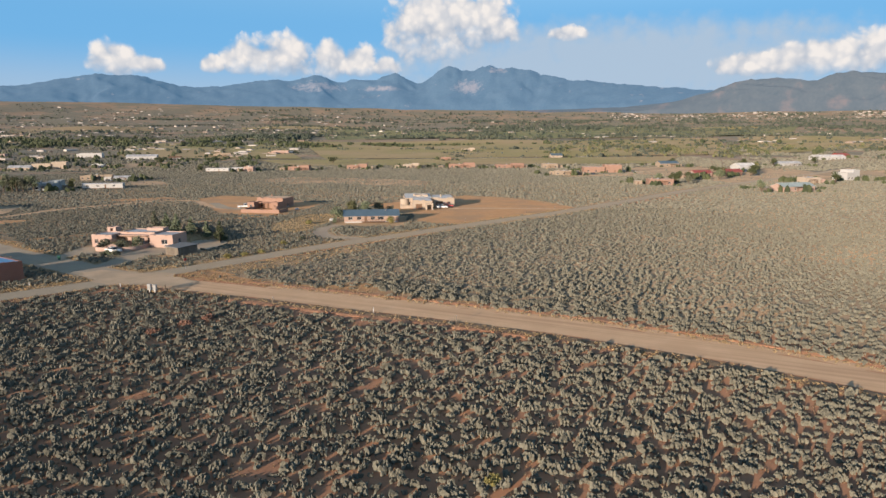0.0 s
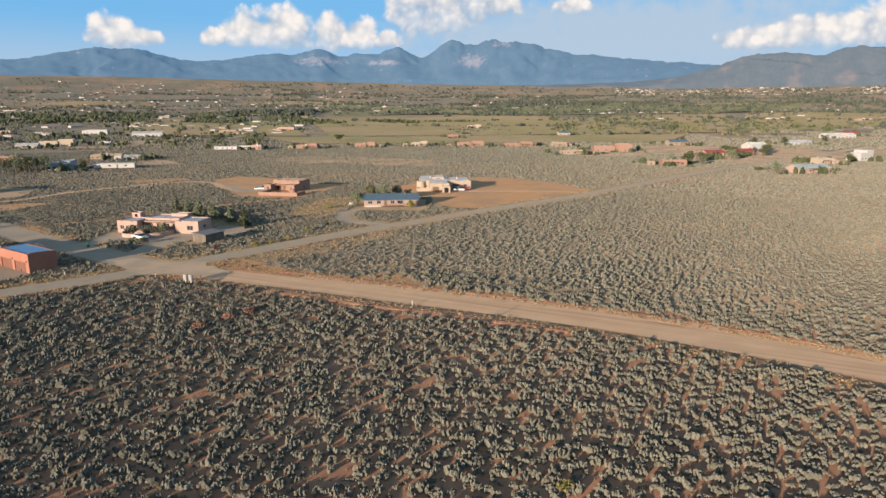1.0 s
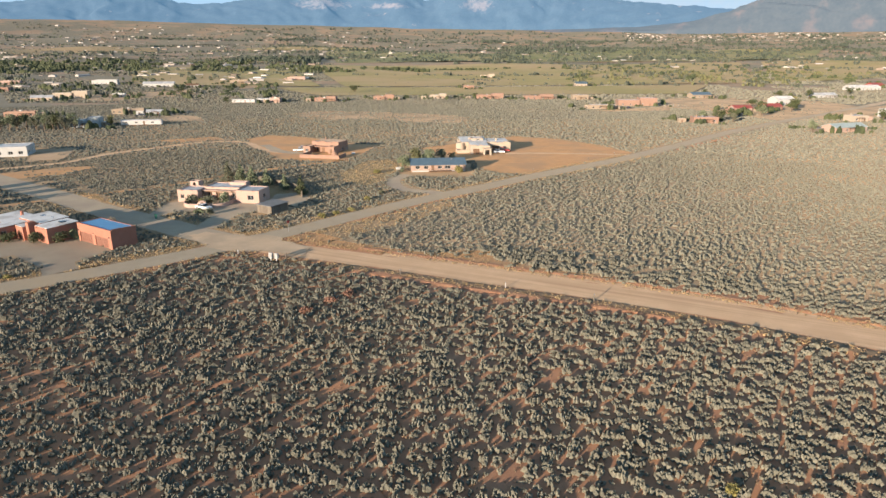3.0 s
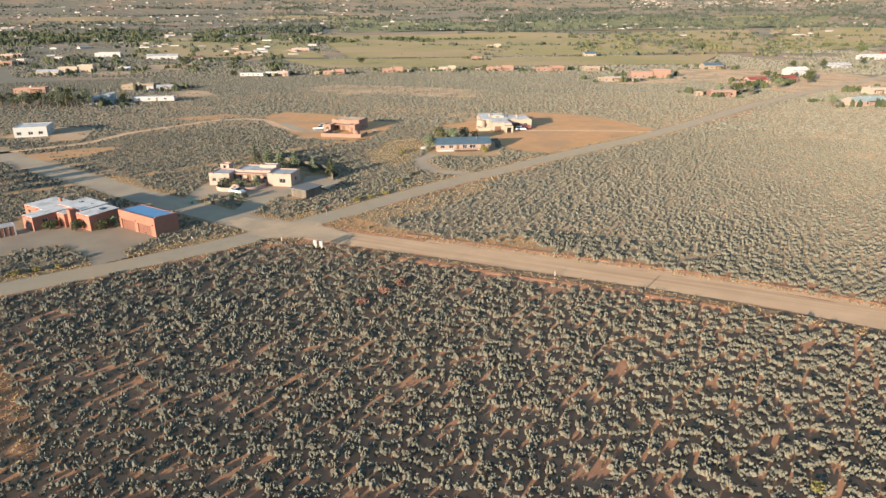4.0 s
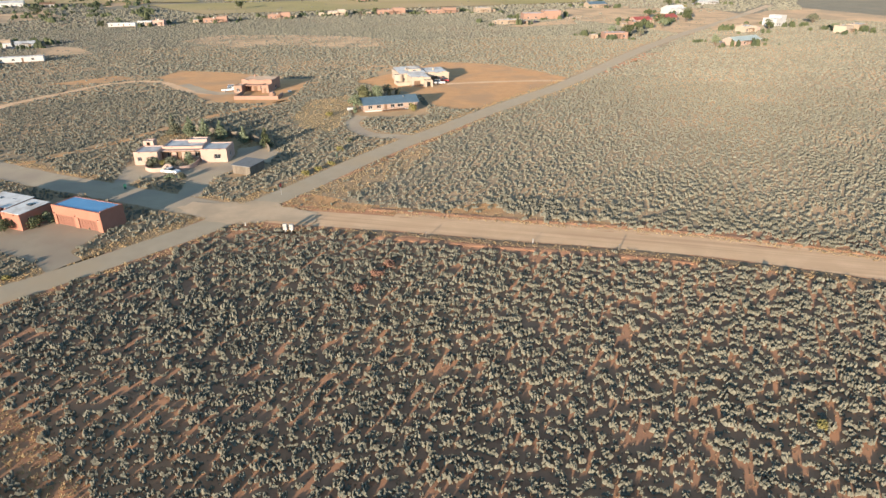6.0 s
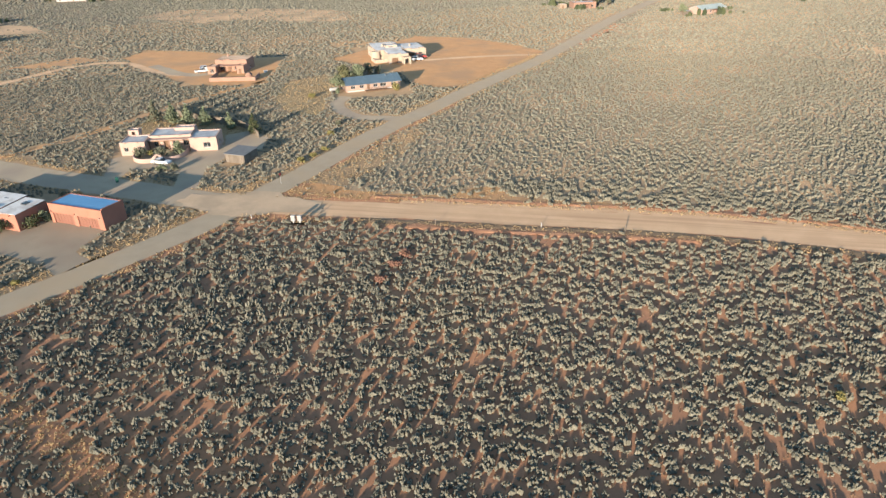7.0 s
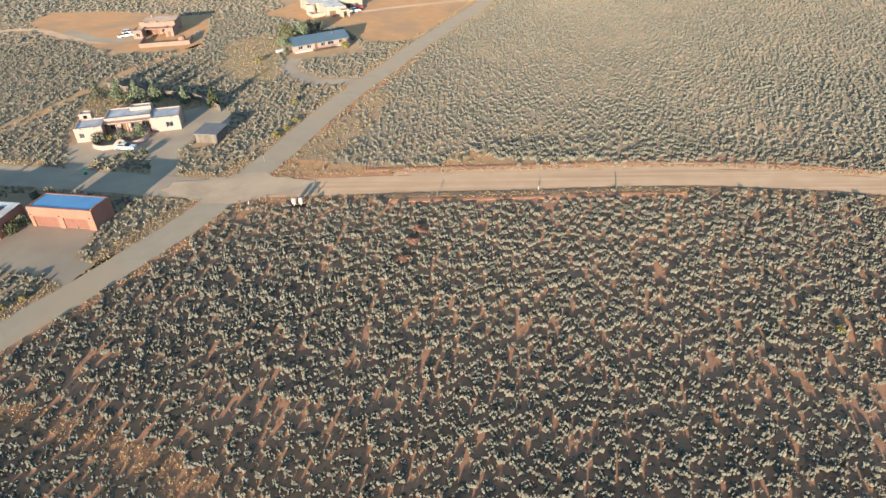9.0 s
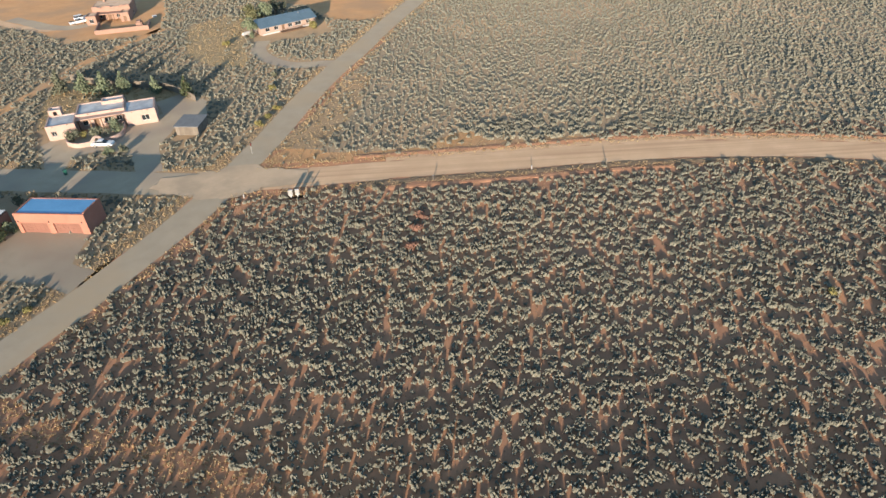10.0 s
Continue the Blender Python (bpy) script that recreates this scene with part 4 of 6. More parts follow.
def block(parent, x0, y0, w, d, h, wall, roof, holes=None, thick=0.35, parapet=0.2, low=None, trim="white", door="dark_wood", canal=True, cap=False, fall=0.0):
    """One flat-roofed adobe volume: four walls with parapet, a roof and what sits in its openings. holes: side -> (kind, u, v, w, h)."""
    holes = holes or {}
    sides = {"s": (Matrix.Translation((x0, y0, 0)), w), "n": (Matrix.Translation((x0 + w, y0 + d, 0)) @ Matrix.Rotation(math.pi, 4, "Z"), w),
             "e": (Matrix.Translation((x0 + w, y0 + thick, 0)) @ Matrix.Rotation(math.pi / 2, 4, "Z"), d - 2 * thick),
             "w": (Matrix.Translation((x0, y0 + d - thick, 0)) @ Matrix.Rotation(-math.pi / 2, 4, "Z"), d - 2 * thick)}
    for key, (place, length) in sides.items():
        hs = holes.get(key, [])
        top = h if low is None or key not in low else low[key]
        panel("wall", M[wall], parent, length, top, thick, [q[1:] for q in hs], place)
        for q in hs:
            fill_hole(q[0], parent, *q[1:], thick, place, M[door], M[trim])
    rz = (h if low is None else min(h, *low.values())) - parapet
    bm = bmesh.new()
    if cap:
        box(bm, x0 + 0.06, y0 + 0.06, h + 0.004, x0 + w - 0.06, y0 + d - 0.06, h + 0.09)
        bmesh.ops.bevel(bm, geom=bm.edges[:], offset=0.03, segments=1, affect="EDGES")
    else:
        box(bm, x0 + thick - 0.02, y0 + thick - 0.02, rz - 0.2, x0 + w - thick + 0.02, y0 + d - thick + 0.02, rz)
    for v in bm.verts:
        v.co.z += fall * max(0.0, v.co.y - y0 - thick)
    part("roof", bm, M[roof], parent)
    if canal:
        # wooden roof spouts through the parapet
        for u in (0.25, 0.75):
            box_part("roof_spout", M["dark_wood"], parent, x0 + w * u - 0.08, y0 - 0.35, rz + 0.01, x0 + w * u + 0.08, y0 + 0.02, rz + 0.12)


def gable(parent, x0, y0, w, d, h, rise, wall, roof, holes=None, over=0.4, trim="white", door="dark_wood"):
    """A gable-roofed volume, ridge along its length."""
    thick = 0.2
    holes = holes or {}
    sides = {"s": (Matrix.Translation((x0, y0, 0)), w), "n": (Matrix.Translation((x0 + w, y0 + d, 0)) @ Matrix.Rotation(math.pi, 4, "Z"), w),
             "e": (Matrix.Translation((x0 + w, y0 + thick, 0)) @ Matrix.Rotation(math.pi / 2, 4, "Z"), d - 2 * thick),
             "w": (Matrix.Translation((x0, y0 + d - thick, 0)) @ Matrix.Rotation(-math.pi / 2, 4, "Z"), d - 2 * thick)}
    for key, (place, length) in sides.items():
        hs = holes.get(key, [])
        panel("wall", M[wall], parent, length, h, thick, [q[1:] for q in hs], place)
        for q in hs:
            fill_hole(q[0], parent, *q[1:], thick, place, M[door], M[trim])
    for xa in (x0 + 0.02, x0 + w - thick - 0.02):
        bm = bmesh.new()
        a = [bm.verts.new((xa, y0, h)), bm.verts.new((xa, y0 + d, h)), bm.verts.new((xa, y0 + d / 2, h + rise))]
        b = [bm.verts.new((xa + thick, v.co.y, v.co.z)) for v in a]
        bm.faces.new(a), bm.faces.new(b[::-1])
        for i in range(3):
            bm.faces.new((a[i], b[i], b[(i + 1) % 3], a[(i + 1) % 3]))
        bmesh.ops.recalc_face_normals(bm, faces=bm.faces[:])
        part("gable_end", bm, M[wall], parent)
    slope = rise / (d / 2)
    for s in (0, 1):
        bm = bmesh.new()
        ya, yb = (y0 - over, y0 + d / 2) if s == 0 else (y0 + d + over, y0 + d / 2)
        za, zb = h - over * slope + 0.03, h + rise + 0.03
        p = [bm.verts.new(q) for q in ((x0 - over, ya, za), (x0 + w + over, ya, za), (x0 + w + over, yb, zb), (x0 - over, yb, zb))]
        q = [bm.verts.new((v.co.x, v.co.y, v.co.z + 0.1)) for v in p]
        bm.faces.new(p), bm.faces.new(q)
        for i in range(4):
            bm.faces.new((p[i], p[(i + 1) % 4], q[(i + 1) % 4], q[i]))
        bmesh.ops.recalc_face_normals(bm, faces=bm.faces[:])
        slope_ob = part("roof", bm, M[roof], parent)
        # standing seams
        n = int((w + 2 * over) / 1.2)
        for i in range(n + 1):
            bm = bmesh.new()
            xa = x0 - over + (w + 2 * over) * i / n
            a = [bm.verts.new(t) for t in ((xa - 0.03, ya, za + 0.1), (xa + 0.03, ya, za + 0.1), (xa + 0.03, yb, zb + 0.1), (xa - 0.03, yb, zb + 0.1))]
            b = [bm.verts.new((v.co.x, v.co.y, v.co.z + 0.05)) for v in a]
            bm.faces.new(b)
            for k in range(4):
                bm.faces.new((a[k], a[(k + 1) % 4], b[(k + 1) % 4], b[k]))
            bmesh.ops.recalc_face_normals(bm, faces=bm.faces[:])
            part("roof_seam", bm, M[roof], slope_ob)


def build_garage():
    g = base("garage", -101.25, 130.9, -33.2, label="terracotta stucco double garage with a bright blue flat roof", category="garage")
    block(g, 0, 0, 13.0, 5.5, 4.08, "terracotta", "blue_roof", {"s": [("g", 0.75, 0, 4.9, 2.2), ("g", 6.75, 0, 4.9, 2.2)]}, low={"e": 4.04, "w": 4.04, "n": 4.02}, parapet=0.06, door="garage_door", canal=False)
    box_part("parapet_step", M["terracotta"], g, 12.652, 0.36, 4.042, 12.998, 2.4, 4.26, bevel=0.03)
    box_part("parapet_step", M["terracotta"], g, 12.652, 2.42, 4.042, 12.998, 4.2, 4.15, bevel=0.03)
    for u in (0.42, 6.15, 12.2):
        lamp = box_part("wall_lamp", M["dark"], g, u - 0.08, -0.14, 2.35, u + 0.08, -0.003, 2.6)
        box_part("lamp_lens", M["lamp"], lamp, u - 0.06, -0.12, 2.27, u + 0.06, -0.03, 2.347)


def build_terracotta_house():
    h = base("adobe_house", -110.6, 130.9, -33, label="terracotta adobe house with white-coated flat roofs", category="house")
    win = lambda u: ("w", u, 1.0, 1.2, 1.2)
    T, R = "terracotta", "white_roof"
    block(h, 0.1, 0, 5.2, 7.0, 3.3, T, R, {"e": [win(1.2), win(4.2)]}, cap=True, fall=0.04)
    block(h, -9.38, 1.22, 9.4, 6.4, 3.5, T, R, {"s": [win(6.2)]}, canal=False, cap=True, fall=0.04)
    block(h, -9.4, -6.6, 4.4, 7.8, 2.95, T, R, {"s": [win(1.5)], "e": [win(1.6), win(4.4)]}, cap=True, fall=0.04)
    block(h, -17.5, -2.4, 8.08, 7.2, 3.1, T, R, {"s": [win(1.5), win(5.0)]}, cap=True, fall=0.04)
    block(h, -4.98, -1.6, 3.2, 2.8, 3.0, T, R, {"s": [("d", 1.0, 0, 1.0, 2.1)]}, canal=False, cap=True, fall=0.04)
    block(h, -1.76, -0.9, 1.2, 1.6, 3.95, T, T, thick=0.25, canal=False, cap=True, fall=0.04)
    for x, y in ((-7, 4.5), (-3.5, 5.2), (2.2, 4.0)):
        box_part("skylight", M["glass"], h, x, y, 3.4, x + 1.2, y + 1.2, 3.75, bevel=0.04)
    cyl_part("chimney", M["terracotta"], h, -12.3, 3.2, 3.0, 4.3, 0.4, 0.34)
    c = base("storage_shed", -125.2, 121.2, 45, label="low storage shed with reddish wooden doors and grey roof", category="shed")
    block(c, 0, 0, 6.4, 2.2, 2.4, "white", "grey_roof", {"s": [("d", 0.5 + 0.95 * k, 0, 0.9, 2.0) for k in range(6)]}, thick=0.15, parapet=0.08, door="garage_door", canal=False)


def build_peach_house():
    h = base("adobe_house", -95.4, 169.4, -8.5, label="peach adobe house with grey flat roofs and walled court", category="house")
    win = lambda u: ("w", u, 0.95, 1.3, 1.15)
    block(h, 0, 0, 6.0, 6.3, 3.4, "peach", "grey_roof", {"s": [("w", 0.9, 1.0, 1.0, 1.1)], "w": [win(2.2)]})
    block(h, 0.3, 6.32, 2.6, 2.4, 4.6, "peach", "grey_roof", {"s": [("o", 0.9, 3.4, 0.8, 0.8)]}, canal=False)
    block(h, 6.02, 3.6, 10.4, 7.0, 3.75, "peach", "grey_roof", {"s": [("w", 1.0, 0.9, 1.2, 1.3), ("d", 3.4, 0, 1.1, 2.2), ("w", 5.6, 0.9, 1.6, 1.3), ("w", 8.2, 0.9, 1.2, 1.3)]})
    block(h, 11.4, 8.0, 4.9, 2.58, 4.35, "peach", "grey_roof", canal=False)
    block(h, 16.44, 1.2, 6.7, 7.0, 3.5, "peach", "grey_roof", {"s": [("w", 3.4, 0.9, 1.7, 1.3)], "e": [win(2.4)], "w": [("w", 0.8, 1.0, 1.0, 1.1)]})
    # porch beam on posts along the court
    porch = box_part("porch_beam", M["dark_wood"], h, 6.1, 2.0, 2.65, 16.3, 2.2, 2.9)
    for k in range(5):
        cyl_part("porch_post", M["dark_wood"], h, 6.4 + 2.4 * k, 2.1, 0, 2.65, 0.12)
    box_part("porch_roof", M["peach"], h, 6.05, 1.9, 2.92, 16.4, 3.58, 3.1)
    c = base("court_wall", -91.6, 166.2, 0, label="low curved peach stucco court wall with arched gate", category="wall")
    line = smooth_line([(-0.4, 1.6), (-0.2, -1.5), (1.5, -3.8), (4.2, -4.3), (6.4, -4.0), (9.0, -4.0), (11.2, -2.0), (12.2, 3.0)], 0.5)
    bm = bmesh.new()
    prev = None
    for i, p in enumerate(line):
        d = (line[min(i + 1, len(line) - 1)] - line[max(i - 1, 0)]).normalized()
        n = Vector((-d.y, d.x)) * 0.16
        arch = max(0.0, 1.0 - ((p.x - 5.6) / 1.3) ** 2) if p.y < -3 else 0
        top = 1.05 + 0.95 * arch
        gap = abs(p.x - 5.6) < 0.55 and p.y < -3
        lo = 1.5 if gap else 0
        row = [bm.verts.new((p.x + n.x * s, p.y + n.y * s, z)) for s, z in ((-1, lo), (-1, top), (1, top), (1, lo))]
        if prev:
            for k in range(4):
                bm.faces.new((prev[k], row[k], row[(k + 1) % 4], prev[(k + 1) % 4]))
        prev = row
    bmesh.ops.recalc_face_normals(bm, faces=bm.faces[:])
    part("wall", bm, M["peach"], c)


def build_wood_shed():
    s = base("wood_shed", -69.9, 156.9, -33, label="weathered grey plank shed with a flat dark roof", category="shed")
    w, d, h = 5.2, 5.6, 2.15
    for i in range(13):
        box_part("plank", M["wood"], s, i * w / 13 + 0.01, 0, 0.05, (i + 1) * w / 13 - 0.01, 0.05, h)
        box_part("plank", M["wood"], s, i * w / 13 + 0.01, d - 0.05, 0.05, (i + 1) * w / 13 - 0.01, d, h)
    for i in range(14):
        y0, y1 = 0.06 + i * (d - 0.12) / 14 + 0.01, 0.06 + (i + 1) * (d - 0.12) / 14 - 0.01
        box_part("plank", M["wood"], s, 0, y0, 0.05, 0.05, y1, h)
        box_part("plank", M["wood"], s, w - 0.05, y0, 0.05, w, y1, h)
    for x in (0.06, w - 0.18):
        for y in (0.06, d - 0.18):
            box_part("post", M["dark_wood"], s, x, y, 0, x + 0.12, y + 0.12, h)
    bm = bmesh.new()
    v = [bm.verts.new(p) for p in ((-0.3, -0.3, h + 0.02), (w + 0.3, -0.3, h + 0.02), (w + 0.3, d + 0.3, h + 0.22), (-0.3, d + 0.3, h + 0.22))]
    t = [bm.verts.new((p.co.x, p.co.y, p.co.z + 0.14)) for p in v]
    bm.faces.new(v), bm.faces.new(t)
    for i in range(4):
        bm.faces.new((v[i], v[(i + 1) % 4], t[(i + 1) % 4], t[i]))
    bmesh.ops.recalc_face_normals(bm, faces=bm.faces[:])
    part("roof", bm, M["shed_roof"], s, "dark grey felt roof")


def build_blue_house():
    h = base("mobile_home", -33.4, 217.0, 7.5, label="pinkish manufactured home with a blue metal roof", category="house")
    win = lambda u, w=1.5: ("w", u, 1.0, w, 1.1)
    gable(h, 0, 0, 19.0, 8.6, 2.4, 1.65, "brick_pink", "blue_metal", {"s": [win(1.4), win(4.4), ("d", 7.0, 0.3, 1.0, 2.0), win(9.2), win(11.6, 2.2), win(15.6)], "e": [win(2.0), win(5.0)], "w": [win(2.0)]})
    box_part("skirting", M["white"], h, 0.3, -0.06, 0, 18.7, -0.01, 0.45)
    deck = box_part("deck", M["dark_wood"], h, 6.0, -2.2, 0.25, 14.0, -0.08, 0.42, "brown wooden deck")
    for i in range(9):
        box_part("railing_post", M["dark_wood"], deck, 6.0 + i, -2.15, 0.42, 6.08 + i, -2.07, 1.25)
    box_part("railing", M["dark_wood"], deck, 6.0, -2.17, 1.25, 14.08, -2.05, 1.32)
    box_part("vent", M["metal"], h, 14.4, 3.0, 3.3, 14.8, 3.4, 4.2)
    tank = base("propane_tank", -37.5, 220.0, 20, label="white horizontal propane tank beside the house", category="tank")
    bm = bmesh.new()
    bmesh.ops.create_uvsphere(bm, u_segments=14, v_segments=10, radius=0.55)
    for v in bm.verts:
        v.co = Vector((v.co.z * 1.0 + (1.1 if v.co.z > 0 else -1.1), v.co.y, v.co.x + 0.85))
    part("tank_body", bm, M["white"], tank)
    for x in (-0.8, 0.8):
        box_part("foot", M["metal"], tank, x - 0.1, -0.35, 0, x + 0.1, 0.35, 0.36)


def build_pink_house():
    h = base("adobe_house", -79.6, 264.6, -17, z=-0.3, label="pink adobe house with flat roof and walled court", category="house")
    win = lambda u: ("w", u, 0.9, 1.3, 1.3)
    block(h, 0.6, 3.0, 12.4, 9.0, 4.5, "pink", "tan_roof", {"s": [win(1.3), ("d", 4.6, 0, 1.1, 2.1), win(7.4), ("w", 10.0, 0.9, 1.2, 1.3)], "e": [win(3)]}, parapet=0.1, fall=0.03)
    block(h, -0.6, -2.4, 3.2, 5.38, 3.2, "pink", "tan_roof", {"s": [win(1)]}, canal=False)
    block(h, 10.2, -1.2, 2.8, 4.18, 3.3, "pink", "tan_roof", {"s": [("d", 0.9, 0, 1.0, 2.1)]}, canal=False)
    for x, w in ((0.62, 1.9), (4.2, 2.6), (9.8, 3.2)):
        box_part("parapet_step", M["pink"], h, x, 3.01, 4.502, x + w, 3.34, 4.78, bevel=0.1)
    box_part("porch_roof", M["pink"], h, 2.7, 0.2, 2.7, 10.1, 2.98, 2.95)
    for k in range(4):
        cyl_part("porch_post", M["dark_wood"], h, 3.2 + 2.2 * k, 0.5, 0, 2.7, 0.14)
    cyl_part("chimney", M["pink"], h, 3.4, 10.4, 4.2, 5.5, 0.45, 0.36, 12)
    c = base("court_wall", -79.6, 249.2, -12, z=-0.3, label="pink stucco court wall before the house", category="wall")
    box_part("wall", M["pink"], c, 0, 0, 0, 16.6, 0.35, 1.7, bevel=0.06)
    box_part("wall", M["pink"], c, 0, 0.352, 0, 0.35, 11.0, 1.6)
    box_part("wall", M["pink"], c, 16.25, 0.352, 0, 16.6, 8.0, 1.6)
    box_part("buttress", M["pink"], c, 12.6, 2.0, 0, 14.6, 5.0, 2.6, bevel=0.4)


def build_cream_house():
    h = base("adobe_house", -11.0, 259.6, 6, label="cream adobe house with pale curved flat roofs", category="house")
    win = lambda u: ("w", u, 0.9, 1.5, 1.3)
    block(h, 0, 0, 8.0, 9.0, 3.5, "cream", "white_roof", {"s": [("g", 1.0, 0, 2.6, 2.2), win(5.2)], "e": [win(3)]}, parapet=0.12, canal=False, fall=0.065)
    block(h, -3.0, 9.02, 12.0, 14.0, 3.9, "cream", "white_roof", {"s": [win(0.8)], "w": [win(2), win(6), win(10)]}, parapet=0.12, canal=False, fall=0.065)
    block(h, 9.02, 8.0, 9.2, 11.0, 3.7, "cream", "white_roof", {"s": [("g", 1.2, 0, 3.0, 2.3), win(6.0)], "e": [win(4)]}, parapet=0.12, canal=False, fall=0.065)
    block(h, 2.2, 13.0, 5.0, 6.0, 4.9, "cream", "white_roof", {"s": [("w", 1.6, 4.05, 1.6, 0.5)]}, parapet=0.15, canal=False)
    block(h, 4.9, -3.22, 3.1, 3.2, 2.7, "cream", "tan", {"s": [("o", 0.6, 0, 1.8, 2.1)], "e": [("o", 0.6, 0, 1.4, 2.1)]}, parapet=0.15, canal=False)
    for x, y, z, w in ((0.02, 0.01, 3.502, 2.6), (3.4, 0.01, 3.502, 1.6), (9.1, 8.01, 3.702, 3.0), (15.0, 8.01, 3.702, 2.4)):
        box_part("parapet_step", M["cream"], h, x, y, z, x + w, y + 0.33, z + 0.35, bevel=0.1)
    for x, y, z in ((1.5, 16.0, 3.75), (13.0, 14.0, 3.55)):
        cyl_part("chimney", M["cream"], h, x, y, z, z + 1.3, 0.5, 0.38, 12)
    cyl_part("round_bay", M["cream"], h, -3.2, 9.4, 0, 3.6, 2.0, 1.8, 18)
    box_part("court_wall", M["cream"], h, -5.2, 3.0, 0, -4.85, 8.0, 1.4)
    box_part("court_wall", M["cream"], h, -4.85, 3.0, 0, -0.02, 3.35, 1.4)


def build_white_building():
    h = base("white_building", -194.0, 250.5, 20, label="white flat-roofed building with pale blue shaded wall", category="house")
    win = lambda u: ("w", u, 0.9, 1.6, 1.2)
    block(h, -7, 0, 11.6, 13.0, 3.9, "white", "white_roof", {"s": [win(1), win(5), win(8.5)], "e": [win(2), win(8)]}, parapet=0.15, canal=False)


build_garage()
build_terracotta_house()
build_peach_house()
build_wood_shed()
build_blue_house()
build_pink_house()
build_cream_house()
build_white_building()


# ---------------------------------------------------------------- houses across the flats
HOMES = []


def far_house(x, y, w, d, h, heading, wall, roof, label, style="flat", name="house"):
    o = base(name, x, y, heading, z=float(ground_z(x, y)), label=label, category="house")
    HOMES.append((x, y, w))
    n = max(2, int(w / 4.5))
    wins = [("w", w * (k + 0.5) / n - 0.7, 0.9, 1.4, 1.3) for k in range(n) if k != n // 2]
    holes = {"s": wins + [("d", w * (n // 2 + 0.5) / n - 0.5, 0, 1.0, 2.1)], "e": [("w", d * 0.35, 0.9, 1.3, 1.3)]}
    if style == "flat":
        block(o, -w / 2, 0, w, d, h, wall, roof, holes, canal=False)
        if w > 16:
            block(o, -w / 2 - w * 0.18, d * 0.3, w * 0.18 - 0.02, d * 0.6, h * 0.85, wall, roof, {"s": [("w", w * 0.05, 0.9, 1.0, 1.2)]}, canal=False)
    elif style == "step":
        block(o, -w / 2, 0, w * 0.55, d, h * 0.82, wall, roof, {"s": [("w", w * 0.1, 0.9, 1.4, 1.3), ("w", w * 0.3, 0.9, 1.4, 1.3)], "e": []}, canal=False)
        block(o, -w / 2 + w * 0.55 + 0.02, d * 0.15, w * 0.45, d * 0.9, h * 1.08, wall, roof, {"s": [("w", w * 0.06, 0.9, 1.2, 1.3), ("d", w * 0.26, 0, 1.0, 2.1)]}, canal=False)
    else:
        gable(o, -w / 2, 0, w, d, h * 0.62, h * 0.38, wall, roof, holes)
    g = random.Random(int(x * 7 + y))
    if h < 6:
        # porch, chimney, cooler and lean-to, as far desert houses have them
        pw, px = w * g.uniform(0.25, 0.45), g.uniform(-w * 0.3, w * 0.05)
        box_part("porch_roof", M["dark_wood"], o, px, -2.2, 2.5, px + pw, -0.02, 2.65)
        for k in (0, 0.5, 1):
            box_part("porch_post", M["dark_wood"], o, px + k * (pw - 0.2), -2.15, 0, px + k * (pw - 0.2) + 0.18, -1.97, 2.5)
        lx, lw = (w / 2 + 0.02, g.uniform(3, 6)) if g.random() < 0.6 else (-w / 2 - w * 0.2 - 5, 4.5)
        block(o, lx, d * 0.35, lw, d * 0.5, g.uniform(2.3, 2.9), g.choice(["tan", "wood", "peach", wall]), "grey_roof", {"s": [("d", lw * 0.35, 0, 1.0, 2.0)]}, thick=0.2, parapet=0.1, canal=False)
        if style != "gable":
            top = h * (0.82 if style == "step" else 1.0)
            cyl_part("chimney", M[wall], o, -w * 0.3, d * 0.6, top - 0.35, top + 1.1, 0.4, 0.32, 8)
            box_part("cooler", M["metal"], o, -w * 0.12, d * 0.45, top - 0.22, -w * 0.12 + 1.1, d * 0.45 + 1.1, top + 0.7)
    return o


def trailer(x, y, w, heading, wall, label):
    o = base("mobile_home", x, y, heading, label=label, category="mobile home")
    gable(o, -w / 2, 0, w, 4.6, 2.9, 0.35, wall, "white_roof", {"s": [("w", w * 0.1, 1.3, 1.4, 1.0), ("w", w * 0.35, 1.3, 1.4, 1.0), ("d", w * 0.55, 0.6, 0.9, 2.0), ("w", w * 0.75, 1.3, 1.4, 1.0)]}, over=0.12)
    box_part("skirting", M["dark_wood"], o, -w / 2 + 0.2, -0.05, 0, w / 2 - 0.2, -0.008, 0.6)
    return o


far_house(138, 532, 32, 12, 6.2, -4, "pink", "white_roof", "large orange-pink adobe house with a pale flat roof", "step")
far_house(101, 497, 20, 9, 3.6, -2, "tan", "white_roof", "long tan outbuilding with a white flat roof")
far_house(108, 614, 15, 9, 4.6, 2, "tan", "white_roof", "tan flat-roofed adobe house on the flats")
far_house(69, 618, 28, 9, 4.4, 3, "pink", "tan", "long pink adobe house on the flats", "step")
far_house(22, 622, 26, 10, 5.0, 0, "pink", "tan", "pink stepped adobe house on the flats", "step")
far_house(-28, 619, 16, 9, 4.8, 4, "cream", "white_roof", "cream stepped adobe house on the flats", "step")
far_house(-79, 602, 19, 9, 4.8, 0, "pink", "tan", "pink flat-roofed adobe house on the flats", "step")
far_house(-130, 580, 19, 9, 4.4, -3, "pink", "tan", "pink adobe house with flat roof on the flats", "step")
far_house(8, 796, 13, 9, 4.5, 0, "pink", "tan", "small pink adobe house near the pasture")
far_house(47, 1040, 22, 10, 6.0, 2, "cream", "white_roof", "cream house at the pasture edge", "step")
